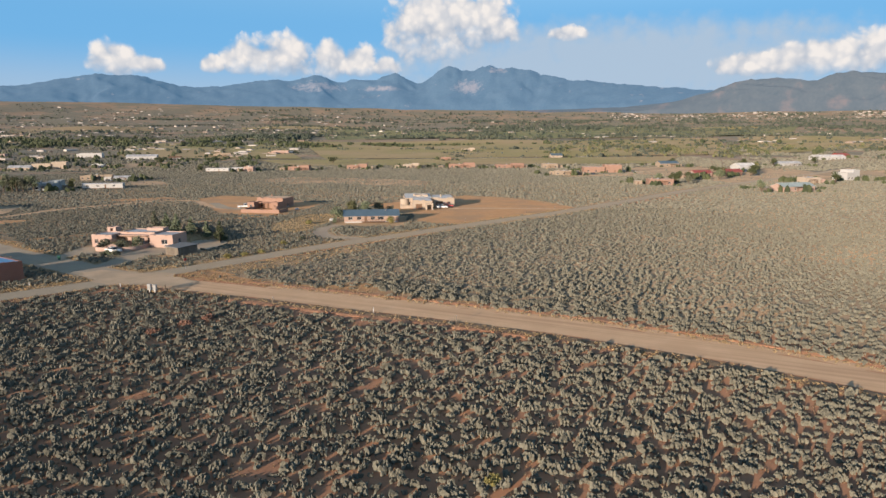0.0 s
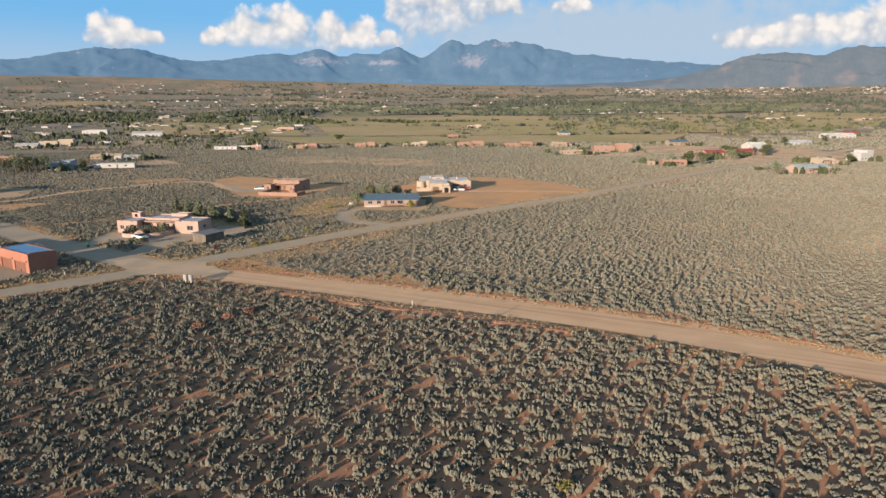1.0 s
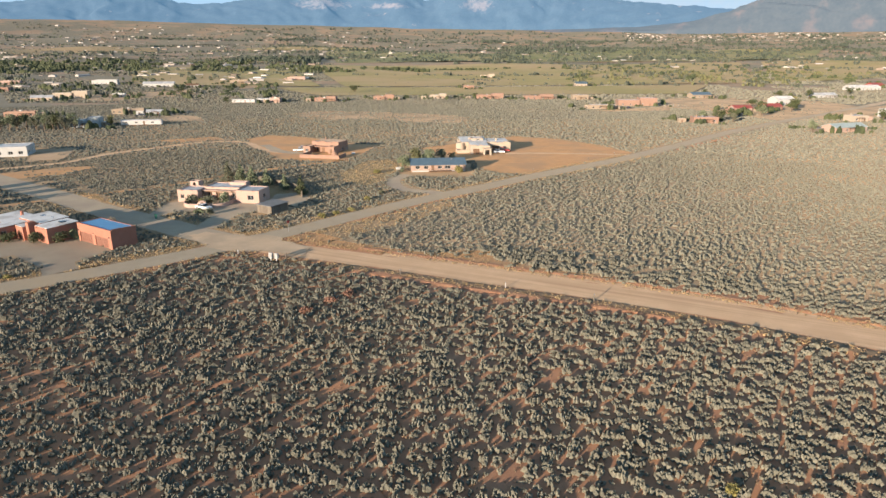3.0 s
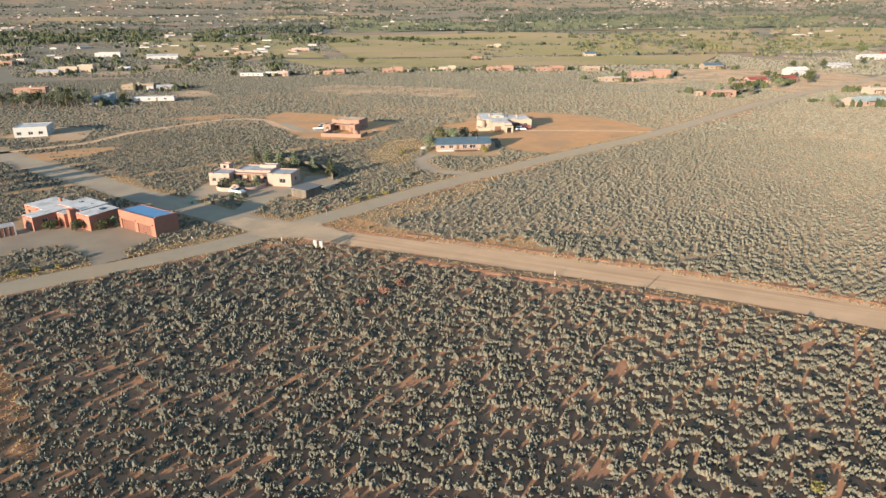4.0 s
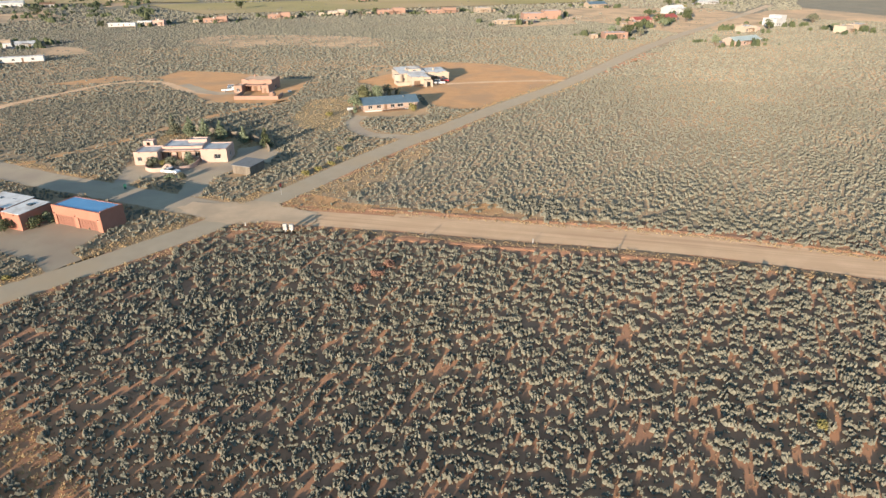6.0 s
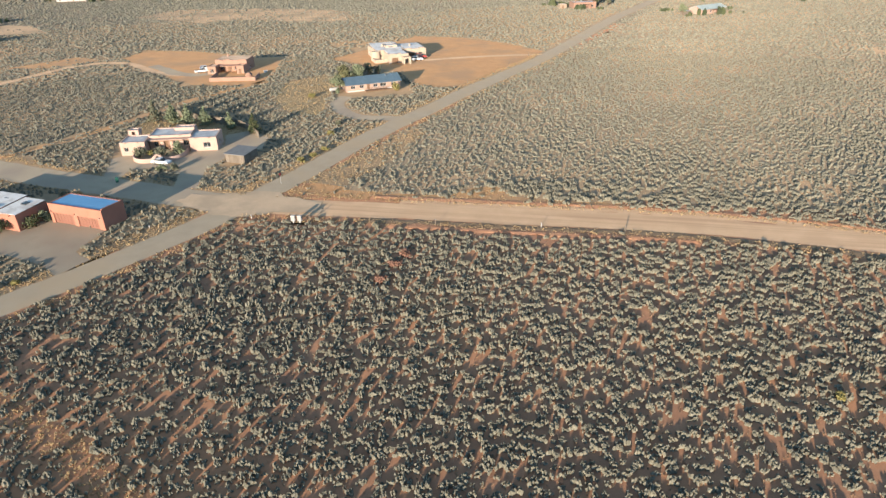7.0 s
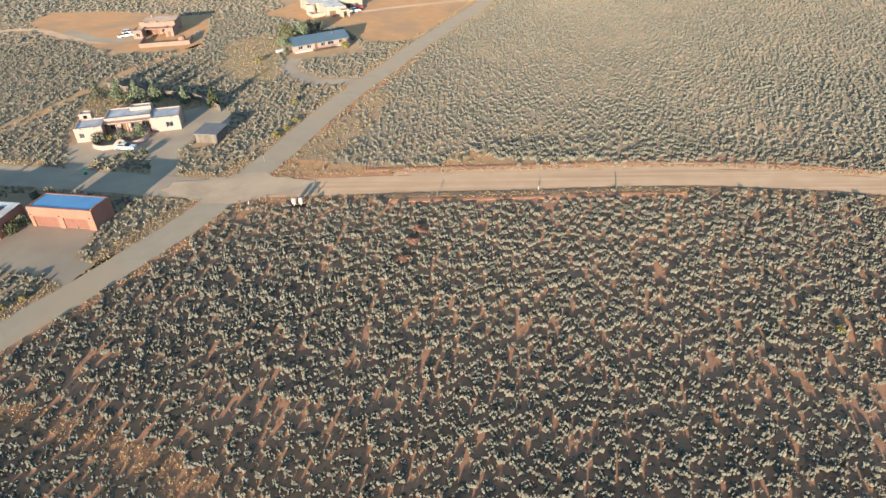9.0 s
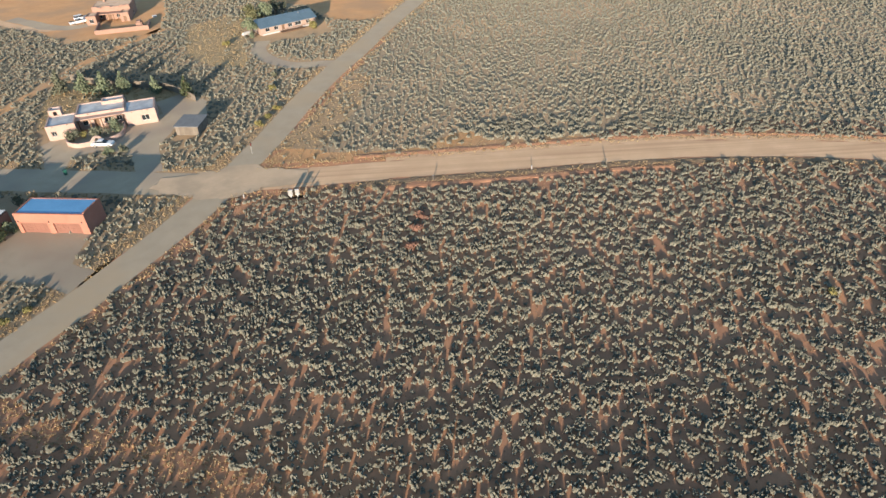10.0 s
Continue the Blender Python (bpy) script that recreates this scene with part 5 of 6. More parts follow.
far_house(-171, 564, 8.5, 8, 4.4, 0, "peach", "tan", "small peach adobe house on the flats")
trailer(-184, 575, 11, 2, "white", "white mobile home among shrubs")
trailer(-198, 562, 20, 2, "white", "long white mobile home among shrubs")
far_house(157, 845, 15, 10, 6.0, 6, "cream", "blue_metal", "cream house with a blue metal gable roof", "gable")
far_house(234, 641, 20, 11, 5.8, 10, "tan", "blue_metal", "tan house with a blue-grey gable roof", "gable")
far_house(138, 390, 15, 8, 3.8, -4, "pink", "grey_roof", "low pinkish house with a grey flat roof")
far_house(200, 476, 14, 9, 4.8, 8, "peach", "red_metal", "peach house with a red metal roof", "gable")
far_house(230, 490, 14, 9, 5.0, 14, "pink", "red_metal", "pink house with a red metal gable roof", "gable")
far_house(184, 455, 8, 7, 3.6, 0, "pink", "tan", "small pink adobe outbuilding by the road")
far_house(268, 545, 17, 13, 7.4, 14, "white", "white_roof", "tall white metal barn", "gable", "barn")
far_house(360, 646, 26, 10, 5.2, 12, "white", "grey_roof", "long white house with pale gable roof", "gable")
far_house(462, 744, 40, 12, 6.0, 10, "white", "white_roof", "very long white shed with pale roof", "gable", "long_shed")
far_house(500, 780, 16, 12, 6.0, 10, "red_metal", "red_metal", "dark red metal barn", "gable", "barn")
far_house(197, 342, 22, 9, 4.6, 18, "peach", "turquoise", "peach house with a faded turquoise roof", "gable")
far_house(240, 402, 11, 8, 3.9, 10, "cream", "white_roof", "cream flat-roofed house by the far road")
far_house(286, 432, 14, 11, 6.6, 20, "white", "white_roof", "white stucco house by the far road", "step")
far_house(568, 726, 24, 10, 5.0, 20, "tan", "white_roof", "tan house with a pale roof")
far_house(297, 380, 10, 8, 4.6, 25, "cream", "tan", "cream adobe house at the field's edge")
far_house(318, 392, 12, 8, 4.2, 25, "tan", "white_roof", "tan adobe house at the field's edge")
# left-hand cluster
trailer(-199, 371, 22, 12, "white", "long white mobile home with brown skirting")
far_house(-242, 447, 18, 7, 3.9, 14, "tan", "tan", "low tan flat-roofed house behind trees")
far_house(-222, 440, 10, 7, 3.6, 14, "white", "grey_roof", "white shed with a grey roof", "gable")
far_house(-224, 358, 14, 10, 5.2, 16, "pale_blue", "grey_roof", "grey-blue house half hidden by trees", "step")
far_house(-302, 422, 17, 8, 3.9, 12, "pink", "tan", "pink adobe house behind cottonwoods")
far_house(-384, 622, 30, 9, 6.4, 14, "cream", "white_roof", "cream house with a row of arched bays", "step")
far_house(-388, 583, 18, 9, 5.0, 14, "cream", "grey_roof", "cream house with a grey roof", "gable")
far_house(-456, 830, 26, 10, 6.0, 14, "white", "white_roof", "white flat-roofed house among trees")
far_house(-376, 800, 36, 11, 6.2, 12, "white", "grey_roof", "long white house among trees", "gable")
far_house(-346, 640, 11, 7, 3.9, 12, "white", "white_roof", "small white house on the flats")
far_house(-330, 790, 14, 9, 5.0, 12, "white", "dark_wood", "white house with a brown roof", "gable")
far_house(-300, 880, 20, 10, 5.0, 12, "tan", "tan", "tan house on bare earth")
far_house(-240, 960, 22, 10, 5.5, 8, "peach", "tan", "peach house beyond bare earth")
far_house(-560, 800, 22, 10, 5.0, 14, "peach", "tan", "peach adobe house among trees")
far_house(-500, 690, 20, 10, 4.6, 14, "pink", "tan", "pink adobe house by the cottonwoods")


# ---------------------------------------------------------------- trees and shrubs
def leaf_cloud(bm, rng, lobes, count, size):
    """Many small leaf clumps spread through the lobes."""
    for (cx, cy, cz, rx, rz) in lobes:
        for _ in range(count):
            d = Vector(rng.normal(size=3)).normalized()
            r = rng.uniform(0.55, 1.05)
            p = Vector((cx + d.x * rx * r, cy + d.y * rx * r, cz + d.z * rz * r))
            n = (d + Vector(rng.normal(size=3)) * 0.6).normalized()
            a = n.cross(Vector(rng.normal(size=3))).normalized() * size * rng.uniform(0.6, 1.4)
            b = n.cross(a).normalized() * size * rng.uniform(0.4, 1.0)
            v = [bm.verts.new(q) for q in (p - a, p - b + n * size * 0.2, p + a, p + b)]
            bm.faces.new(v[:3])
            bm.faces.new((v[0], v[2], v[3]))


def limb(bm, a, b, r0, r1, sides=6):
    a, b = Vector(a), Vector(b)
    q = (b - a).to_track_quat("Z", "Y").to_matrix()
    ring = lambda c, r: [bm.verts.new(c + q @ Vector((r * math.cos(t * 2 * math.pi / sides), r * math.sin(t * 2 * math.pi / sides), 0))) for t in range(sides)]
    u, v = ring(a, r0), ring(b, r1)
    for k in range(sides):
        bm.faces.new((u[k], u[(k + 1) % sides], v[(k + 1) % sides], v[k]))


def tree(name, x, y, h, r, leaf, label, shape="round", seed=1, category="tree"):
    rng = np.random.RandomState(seed)
    o = base(name, x, y, rng.uniform(0, 360), z=float(ground_z(x, y)), label=label, category=category)
    bm = bmesh.new()
    tw = 0.06 * h ** 0.8
    limb(bm, (0, 0, -0.1), (0.05 * h * rng.uniform(-1, 1), 0.05 * h * rng.uniform(-1, 1), h * (0.85 if shape == "cone" else 0.5)), tw, tw * 0.35, 8)
    lobes = []
    if shape == "cone":
        for k in range(6):
            f = k / 5
            rr = r * (1.0 - 0.82 * f)
            for _ in range(3 if f < 0.7 else 1):
                a = rng.uniform(0, 6.28)
                lobes.append((math.cos(a) * rr * 0.35, math.sin(a) * rr * 0.35, h * (0.16 + 0.76 * f), rr * 0.8, h * 0.14))
    elif shape == "shrub":
        for _ in range(7):
            a, q = rng.uniform(0, 6.28), rng.uniform(0.1, 0.65) * r
            lobes.append((math.cos(a) * q, math.sin(a) * q, h * rng.uniform(0.3, 0.7), r * rng.uniform(0.35, 0.55), h * 0.32))
    else:
        for _ in range(11):
            a, q = rng.uniform(0, 6.28), rng.uniform(0.1, 0.7) * r
            lobes.append((math.cos(a) * q, math.sin(a) * q, h * rng.uniform(0.38, 0.85), r * rng.uniform(0.3, 0.5), h * rng.uniform(0.12, 0.2)))
    for lx, ly, lz, lr, lh in lobes[::2]:
        arm = bmesh.new()
        limb(arm, (0, 0, h * 0.12), (lx, ly, lz), tw * 0.5, tw * 0.12, 5)
        part("limb", arm, M["bark"], o)
    part("trunk", bm, M["bark"], o)
    bm = bmesh.new()
    leaf_cloud(bm, rng, lobes, 75 if shape != "cone" else 60, 0.11 * r ** 0.5 * (1.5 if h > 4 else 1.2))
    part("crown", bm, M[leaf], o)
    return o


row = [(-91.5, 199.7, 5.2, 2.3, "grey_leaf"), (-86.2, 195.6, 5.0, 2.4, "juniper"), (-81.7, 192.0, 5.0, 2.5, "juniper"), (-77.0, 192.0, 4.2, 2.0, "juniper"), (-70.0, 185.8, 3.8, 1.7, "juniper"), (-63.4, 178.3, 4.6, 1.8, "leaf")]
for k, (x, y, h, r, leaf) in enumerate(row):
    tagged(tree("juniper", x, y, h * 1.2, r * 1.12, leaf, "conical grey-green juniper behind the peach house", "cone", 20 + k), group="junipers behind the house")
for k, (x, y, h, r, leaf, txt) in enumerate([(-90.8, 166.6, 2.9, 2.0, "grey_leaf", "olive shrub inside the court wall"), (-85.3, 165.2, 3.2, 2.8, "grey_leaf", "broad green shrub inside the court wall"),
                                             (-81.5, 166.4, 4.0, 2.1, "juniper", "tall dark shrub by the court wall"), (-88.6, 167.3, 1.6, 1.0, "leaf_yellow", "rusty shrub in the court"),
                                             (-81.6, 154.6, 1.8, 1.5, "grey_leaf", "round pale shrub beside the gravel yard"), (-84.4, 155.4, 1.6, 1.4, "juniper", "green shrub beside the gravel yard")]):
    tree("shrub", x, y, h, r, leaf, txt, "shrub", 40 + k, "shrub")
for k, (x, y, h, r, leaf, txt) in enumerate([(-36.2, 219.5, 5.4, 2.9, "juniper", "dark green tree by the blue-roofed house"), (-33.0, 230.5, 6.6, 4.0, "willow", "leafy green tree behind the blue-roofed house"),
                                             (-27.5, 232.0, 6.4, 4.0, "juniper", "leafy green tree behind the blue-roofed house"), (-23.0, 236.0, 5.6, 2.8, "grey_leaf", "pale green tree behind the blue-roofed house"),
                                             (-17.0, 216.0, 3.2, 2.3, "leaf_yellow", "bright yellow-green shrub at the house corner"), (-19.0, 240.0, 4.0, 2.0, "grey_leaf", "bare greyish tree between two houses"),
                                             (-36.8, 216.6, 2.6, 1.3, "juniper", "dark shrub at the house corner")]):
    tree("tree", x, y, h, r, leaf, txt, "round" if h > 3.3 else "shrub", 60 + k)
for k, (x, y, h, r, leaf, txt) in enumerate([(-115.8, 129.6, 2.3, 1.9, "leaf", "dark green shrub by the terracotta wall"), (-109.6, 128.2, 2.5, 2.0, "leaf", "dark green shrub by the terracotta wall"),
                                             (-104.6, 129.2, 2.6, 2.1, "leaf", "dark green shrub by the terracotta wall"), (-102.6, 131.4, 2.6, 1.8, "juniper", "dark green shrub by the terracotta wall"),
                                             (-98.5, 140.5, 3.2, 1.0, "straw", "pale bare shrub behind the garage"), (-101.5, 141.0, 2.8, 1.2, "grey_leaf", "pale grey shrub behind the garage")]):
    tree("shrub", x, y, h, r, leaf, txt, "shrub", 80 + k, "shrub")
rng = np.random.RandomState(3)
for k in range(12):
    x, y = -268 + k * 3.9 + rng.uniform(-1, 1), 341 + k * 0.5 + rng.uniform(-3, 3)
    tree("cottonwood", x, y, rng.uniform(8, 11), rng.uniform(3.4, 4.8), ["grey_leaf", "leaf", "grey_leaf", "juniper"][k % 4], "grey-green cottonwood beside the low houses", "round", 100 + k)
for k, (x, y) in enumerate([(-163, 167), (-157, 161), (-151, 155), (-170, 172)]):
    tree("cottonwood", x, y, 6.5, 3.6, "leaf", "dense cottonwood shading the gravel road", "round", 130 + k)
tree("cottonwood", -214, 366, 6.5, 2.6, "leaf_yellow", "yellow autumn cottonwood by the mobile home", "round", 120)
for k, (x, y, h, r, leaf) in enumerate([(150, 400, 8, 4.5, "leaf"), (142, 404, 7, 4, "juniper"), (167, 420, 7, 4, "leaf"), (158, 398, 6, 3, "grey_leaf"), (175, 340, 7, 3.0, "juniper"), (210, 470, 8, 5, "leaf"), (238, 480, 7, 4, "leaf"),
                                         (250, 500, 8, 5, "leaf"), (262, 520, 8, 5, "grey_leaf"), (196, 440, 8, 4, "juniper"), (245, 660, 9, 5, "leaf"), (300, 620, 9, 6, "leaf"), (258, 408, 8, 4.5, "leaf"), (318, 440, 8, 5, "grey_leaf"),
                                         (-124, 735, 9, 6.5, "leaf"), (-205, 580, 7, 4, "juniper"), (-212, 560, 6, 3.5, "leaf"), (-305, 690, 9, 6, "leaf"), (-140, 590, 5, 3, "leaf"), (10, 640, 5, 4, "leaf"), (-6, 632, 5, 3.5, "juniper"),
                                         (340, 640, 9, 5, "leaf"), (410, 690, 8, 5, "leaf"), (280, 560, 7, 5, "leaf_yellow"), (226, 520, 7, 4, "leaf"), (-185, 590, 6, 4, "leaf"), (302, 398, 5, 4, "juniper")]):
    tree("cottonwood", x, y, h, r, leaf, "cottonwood among the far houses", "round", 140 + k)


def wood(az0, az1, r0, r1, count, size, leaf, seed, label="belt of far cottonwoods and willows"):
    """A far belt of trees as one mesh."""
    g = np.random.RandomState(seed)
    # beyond 1500 m leaves switch to the colour with haze in it
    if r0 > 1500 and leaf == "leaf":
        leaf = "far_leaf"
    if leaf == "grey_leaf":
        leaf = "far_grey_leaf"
    a = g.uniform(az0, az1, count * 2)
    r = r0 + (r1 - r0) * g.uniform(0, 1, count * 2)
    clump = value_noise(a * 60, r / 60, 1.6, seed)
    keep = np.argsort(-(clump + g.uniform(0, 0.35, count * 2)))[:count]
    a, r = a[keep], r[keep]
    x, y = r * np.sin(a), r * np.cos(a)
    wob = np.array([noise.noise(Vector((p / 300, q / 300, 0))) for p, q in zip(x, y)]) * np.clip((r - 800) / 1500, 0, 1) * 14
    s = size * g.uniform(0.55, 1.35, count)
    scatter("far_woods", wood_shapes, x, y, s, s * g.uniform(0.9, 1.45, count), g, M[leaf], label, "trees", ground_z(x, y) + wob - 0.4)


wood_shapes = bush_shapes(10, shape_rng, 3, 2, 4, 2, 0.24)
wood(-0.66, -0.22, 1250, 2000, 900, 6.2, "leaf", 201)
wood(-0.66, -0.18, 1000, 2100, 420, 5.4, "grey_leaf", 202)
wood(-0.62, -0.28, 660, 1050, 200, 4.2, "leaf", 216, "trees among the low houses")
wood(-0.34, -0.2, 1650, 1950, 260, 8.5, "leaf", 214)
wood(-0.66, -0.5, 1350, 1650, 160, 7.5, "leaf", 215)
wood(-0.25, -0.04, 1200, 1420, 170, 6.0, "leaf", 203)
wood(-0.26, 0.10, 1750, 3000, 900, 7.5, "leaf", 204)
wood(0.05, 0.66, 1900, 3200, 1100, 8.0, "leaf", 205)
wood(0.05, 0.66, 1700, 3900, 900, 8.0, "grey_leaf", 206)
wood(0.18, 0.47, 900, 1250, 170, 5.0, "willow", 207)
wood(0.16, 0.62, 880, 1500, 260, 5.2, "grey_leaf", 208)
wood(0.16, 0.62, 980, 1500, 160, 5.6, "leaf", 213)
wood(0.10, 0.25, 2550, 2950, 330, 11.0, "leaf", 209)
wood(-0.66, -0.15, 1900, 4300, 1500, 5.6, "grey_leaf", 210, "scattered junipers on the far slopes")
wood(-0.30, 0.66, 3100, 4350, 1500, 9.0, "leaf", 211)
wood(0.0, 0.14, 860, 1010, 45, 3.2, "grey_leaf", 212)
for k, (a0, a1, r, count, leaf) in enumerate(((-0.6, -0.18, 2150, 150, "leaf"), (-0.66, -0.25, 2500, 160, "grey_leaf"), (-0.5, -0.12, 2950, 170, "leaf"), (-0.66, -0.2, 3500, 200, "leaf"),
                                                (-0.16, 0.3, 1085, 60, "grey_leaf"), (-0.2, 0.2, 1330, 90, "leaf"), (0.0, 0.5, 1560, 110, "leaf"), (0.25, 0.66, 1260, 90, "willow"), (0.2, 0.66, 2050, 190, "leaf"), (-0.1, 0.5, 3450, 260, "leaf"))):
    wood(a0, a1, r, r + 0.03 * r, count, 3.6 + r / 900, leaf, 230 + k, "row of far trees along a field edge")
home_rng = np.random.RandomState(88)
hx = np.concatenate([h[0] + home_rng.uniform(-1, 1, 12) * (h[2] * 0.8 + 6) for h in HOMES])
hy = np.concatenate([h[1] + np.where(home_rng.uniform(0, 1, 12) < 0.4, home_rng.uniform(-9, -2.5, 12), home_rng.uniform(13, 24, 12)) for h in HOMES])
hs = home_rng.uniform(1.4, 4.4, len(hx))
scatter("yard_shrubs", wood_shapes, hx, hy, hs, hs * home_rng.uniform(0.9, 1.5, len(hx)), home_rng, M["leaf"], "dark shrubs and small trees round the far houses", "shrubs", ground_z(hx, hy) - 0.1)


def town(az0, az1, r0, r1, count, size, seed, label):
    """Far small houses, too many to count, as one mesh."""
    g = np.random.RandomState(seed)
    a, r = g.uniform(az0, az1, count), g.uniform(r0, r1, count)
    x, y = r * np.sin(a), r * np.cos(a)
    wob = np.array([noise.noise(Vector((p / 300, q / 300, 0))) for p, q in zip(x, y)]) * np.clip((r - 800) / 1500, 0, 1) * 14
    v = np.array([(-1, -.6, -.3), (1, -.6, -.3), (1, .6, -.3), (-1, .6, -.3), (-1, -.6, .38), (1, -.6, .38), (1, .6, .38), (-1, .6, .38), (-1, 0, .58), (1, 0, .58)])
    f = np.array([(0, 1, 5), (0, 5, 4), (1, 2, 6), (1, 6, 5), (2, 3, 7), (2, 7, 6), (3, 0, 4), (3, 4, 7), (4, 5, 9), (4, 9, 8), (6, 7, 8), (6, 8, 9), (5, 6, 9), (7, 4, 8)])
    s = size * g.uniform(0.5, 1.4, count)
    scatter("far_houses", [(v, f)], x, y, s, s * g.uniform(0.55, 0.8, count), g, M["far_town"], label, "houses", ground_z(x, y) + wob)


town(-0.66, -0.2, 900, 1700, 80, 7, 301, "scattered far houses among cottonwoods")
town(-0.66, -0.15, 1900, 4200, 420, 7, 302, "scattered far houses on the slopes")
town(-0.2, 0.3, 1800, 3900, 150, 8, 303, "scattered far houses beyond the pastures")
town(0.26, 0.66, 3800, 4330, 560, 6.5, 304, "pale far town at the foot of the hills")
town(0.3, 0.66, 1300, 2600, 60, 8, 305, "scattered far houses among trees")

far_rng = np.random.RandomState(77)
fx, fy = spread(-760, 760, 560, 1150, 4.6, far_rng)
far_keep = (np.abs(fx) < 0.72 * fy) & (np.hypot(fx + 35, fy - 5) > 590) & ((value_noise(fx, fy, 40, 78) > 0.42) | (fy < 760)) & (off_line(fx, fy, PAVED) > 6) & (off_line(fx, fy, FAR_ROAD) > 6)
for q in (((-150, 668), (250, 716), (330, 860), (-230, 800)), ((-150, 830), (420, 900), (700, 1600), (-330, 1500)), ((450, 900), (900, 1100), (1300, 1700), (760, 1620)), ((-420, 830), (-180, 830), (-330, 1300), (-650, 1300))):
    far_keep &= ~inside(fx, fy, q) | (far_rng.uniform(0, 1, len(fx)) < 0.05)
for q in FAR_EARTH:
    far_keep &= ~inside(fx, fy, q) | (far_rng.uniform(0, 1, len(fx)) < 0.1)
fx, fy = fx[far_keep], fy[far_keep]
fs = 1.5 * far_rng.uniform(0.6, 1.5, len(fx))
scatter("sagebrush", far_shapes, fx, fy, fs, fs * 0.8, far_rng, M["sage"], "sparse sagebrush round the far houses", "sagebrush", ground_z(fx, fy))


# ---------------------------------------------------------------- vehicles
def car(x, y, heading, paint, label, body="suv", name="car"):
    o = base(name, x, y, heading, label=label, category=name)
    if body == "pickup":
        side = [(-2.8, 0.45), (-2.8, 1.05), (-0.55, 1.08), (-0.5, 1.15), (1.35, 1.12), (2.6, 0.98), (2.75, 0.75), (2.75, 0.42)]
        cab = [(-0.6, 1.1), (-0.5, 1.78), (0.75, 1.78), (1.45, 1.12)]
    elif body == "suv":
        side = [(-2.35, 0.42), (-2.4, 1.0), (-2.3, 1.12), (1.0, 1.08), (2.2, 0.95), (2.38, 0.72), (2.38, 0.4)]
        cab = [(-2.25, 1.1), (-2.0, 1.72), (0.4, 1.72), (1.15, 1.08)]
    else:
        side = [(-2.3, 0.38), (-2.3, 0.9), (-1.6, 1.0), (0.95, 0.95), (2.15, 0.8), (2.3, 0.6), (2.3, 0.36)]
        cab = [(-1.75, 0.96), (-1.0, 1.42), (0.25, 1.42), (1.1, 0.94)]

    def hull(name, outline, half, taper, material, parent):
        bm = bmesh.new()
        top = max(p[1] for p in outline)
        low = min(p[1] for p in outline)
        w = lambda z: half - taper * (z - low) / (top - low)
        a = [bm.verts.new((p[0], -w(p[1]), p[1])) for p in outline]
        b = [bm.verts.new((p[0], w(p[1]), p[1])) for p in outline]
        bm.faces.new(a[::-1]), bm.faces.new(b)
        n = len(outline)
        for i in range(n):
            bm.faces.new((a[i], a[(i + 1) % n], b[(i + 1) % n], b[i]))
        bmesh.ops.recalc_face_normals(bm, faces=bm.faces[:])
        bmesh.ops.bevel(bm, geom=bm.edges[:], offset=0.05, segments=2, affect="EDGES")
        return part(name, bm, material, parent)

    hull("body", side, 0.92, 0.08, M[paint], o)
    glass = hull("cabin_glass", cab, 0.82, 0.14, M["glass"], o)
    top = [(cab[1][0] - 0.05, cab[1][1] - 0.03), (cab[1][0] + 0.1, cab[1][1] + 0.03), (cab[2][0] - 0.1, cab[2][1] + 0.03), (cab[2][0] + 0.06, cab[2][1] - 0.03)]
    hull("car_roof", top, 0.72, 0.04, M[paint], o)
    if body == "pickup":
        box_part("bed", M["dark"], o, -2.65, -0.7, 1.05, -0.7, 0.7, 1.09)
    for wx in (-1.45, 1.45):
        for sy in (-1, 1):
            bm = bmesh.new()
            bmesh.ops.create_cone(bm, cap_ends=True, segments=16, radius1=0.35, radius2=0.35, depth=0.22, matrix=Matrix.Translation((wx, sy * 0.82, 0.35)) @ Matrix.Rotation(math.pi / 2, 4, "X"))
            wheel = part("tyre", bm, M["dark"], o)
            bm = bmesh.new()
            bmesh.ops.create_cone(bm, cap_ends=True, segments=12, radius1=0.2, radius2=0.2, depth=0.03, matrix=Matrix.Translation((wx, sy * 0.94, 0.35)) @ Matrix.Rotation(math.pi / 2, 4, "X"))
            part("rim", bm, M["metal"], wheel)
    for sy in (-0.62, 0.62):
        box_part("headlight", M["lamp"], o, side[-2][0] - 0.04, sy - 0.18, side[-2][1] - 0.12, side[-2][0] + 0.02, sy + 0.18, side[-2][1] + 0.04)
        box_part("tail_light", M["sign_red"], o, side[1][0] - 0.03, sy - 0.1, side[1][1] - 0.25, side[1][0] + 0.03, sy + 0.1, side[1][1] - 0.02)
    return o


car(-85.0, 160.4, -28, "car_white", "white sedan parked before the court gate", "sedan")
car(1.0, 263.0, -4, "car_white", "white utility vehicle parked by the cream house", "suv")
car(3.6, 267.5, -8, "car_red", "red car parked beside the white vehicle", "suv")
car(-83.4, 266.8, 12, "car_white", "white pickup parked beside the pink house", "pickup", "pickup")
car(-82.2, 271.6, 12, "car_white", "white utility vehicle parked beside the pink house", "suv")
car(-228, 434, 10, "car_dark", "dark vehicle parked by the low houses", "suv")
car(-222, 435, 20, "car_white", "white pickup parked by the low houses", "pickup", "pickup")
car(124, 506, 10, "car_dark", "dark vehicle parked by the large pink house", "suv")


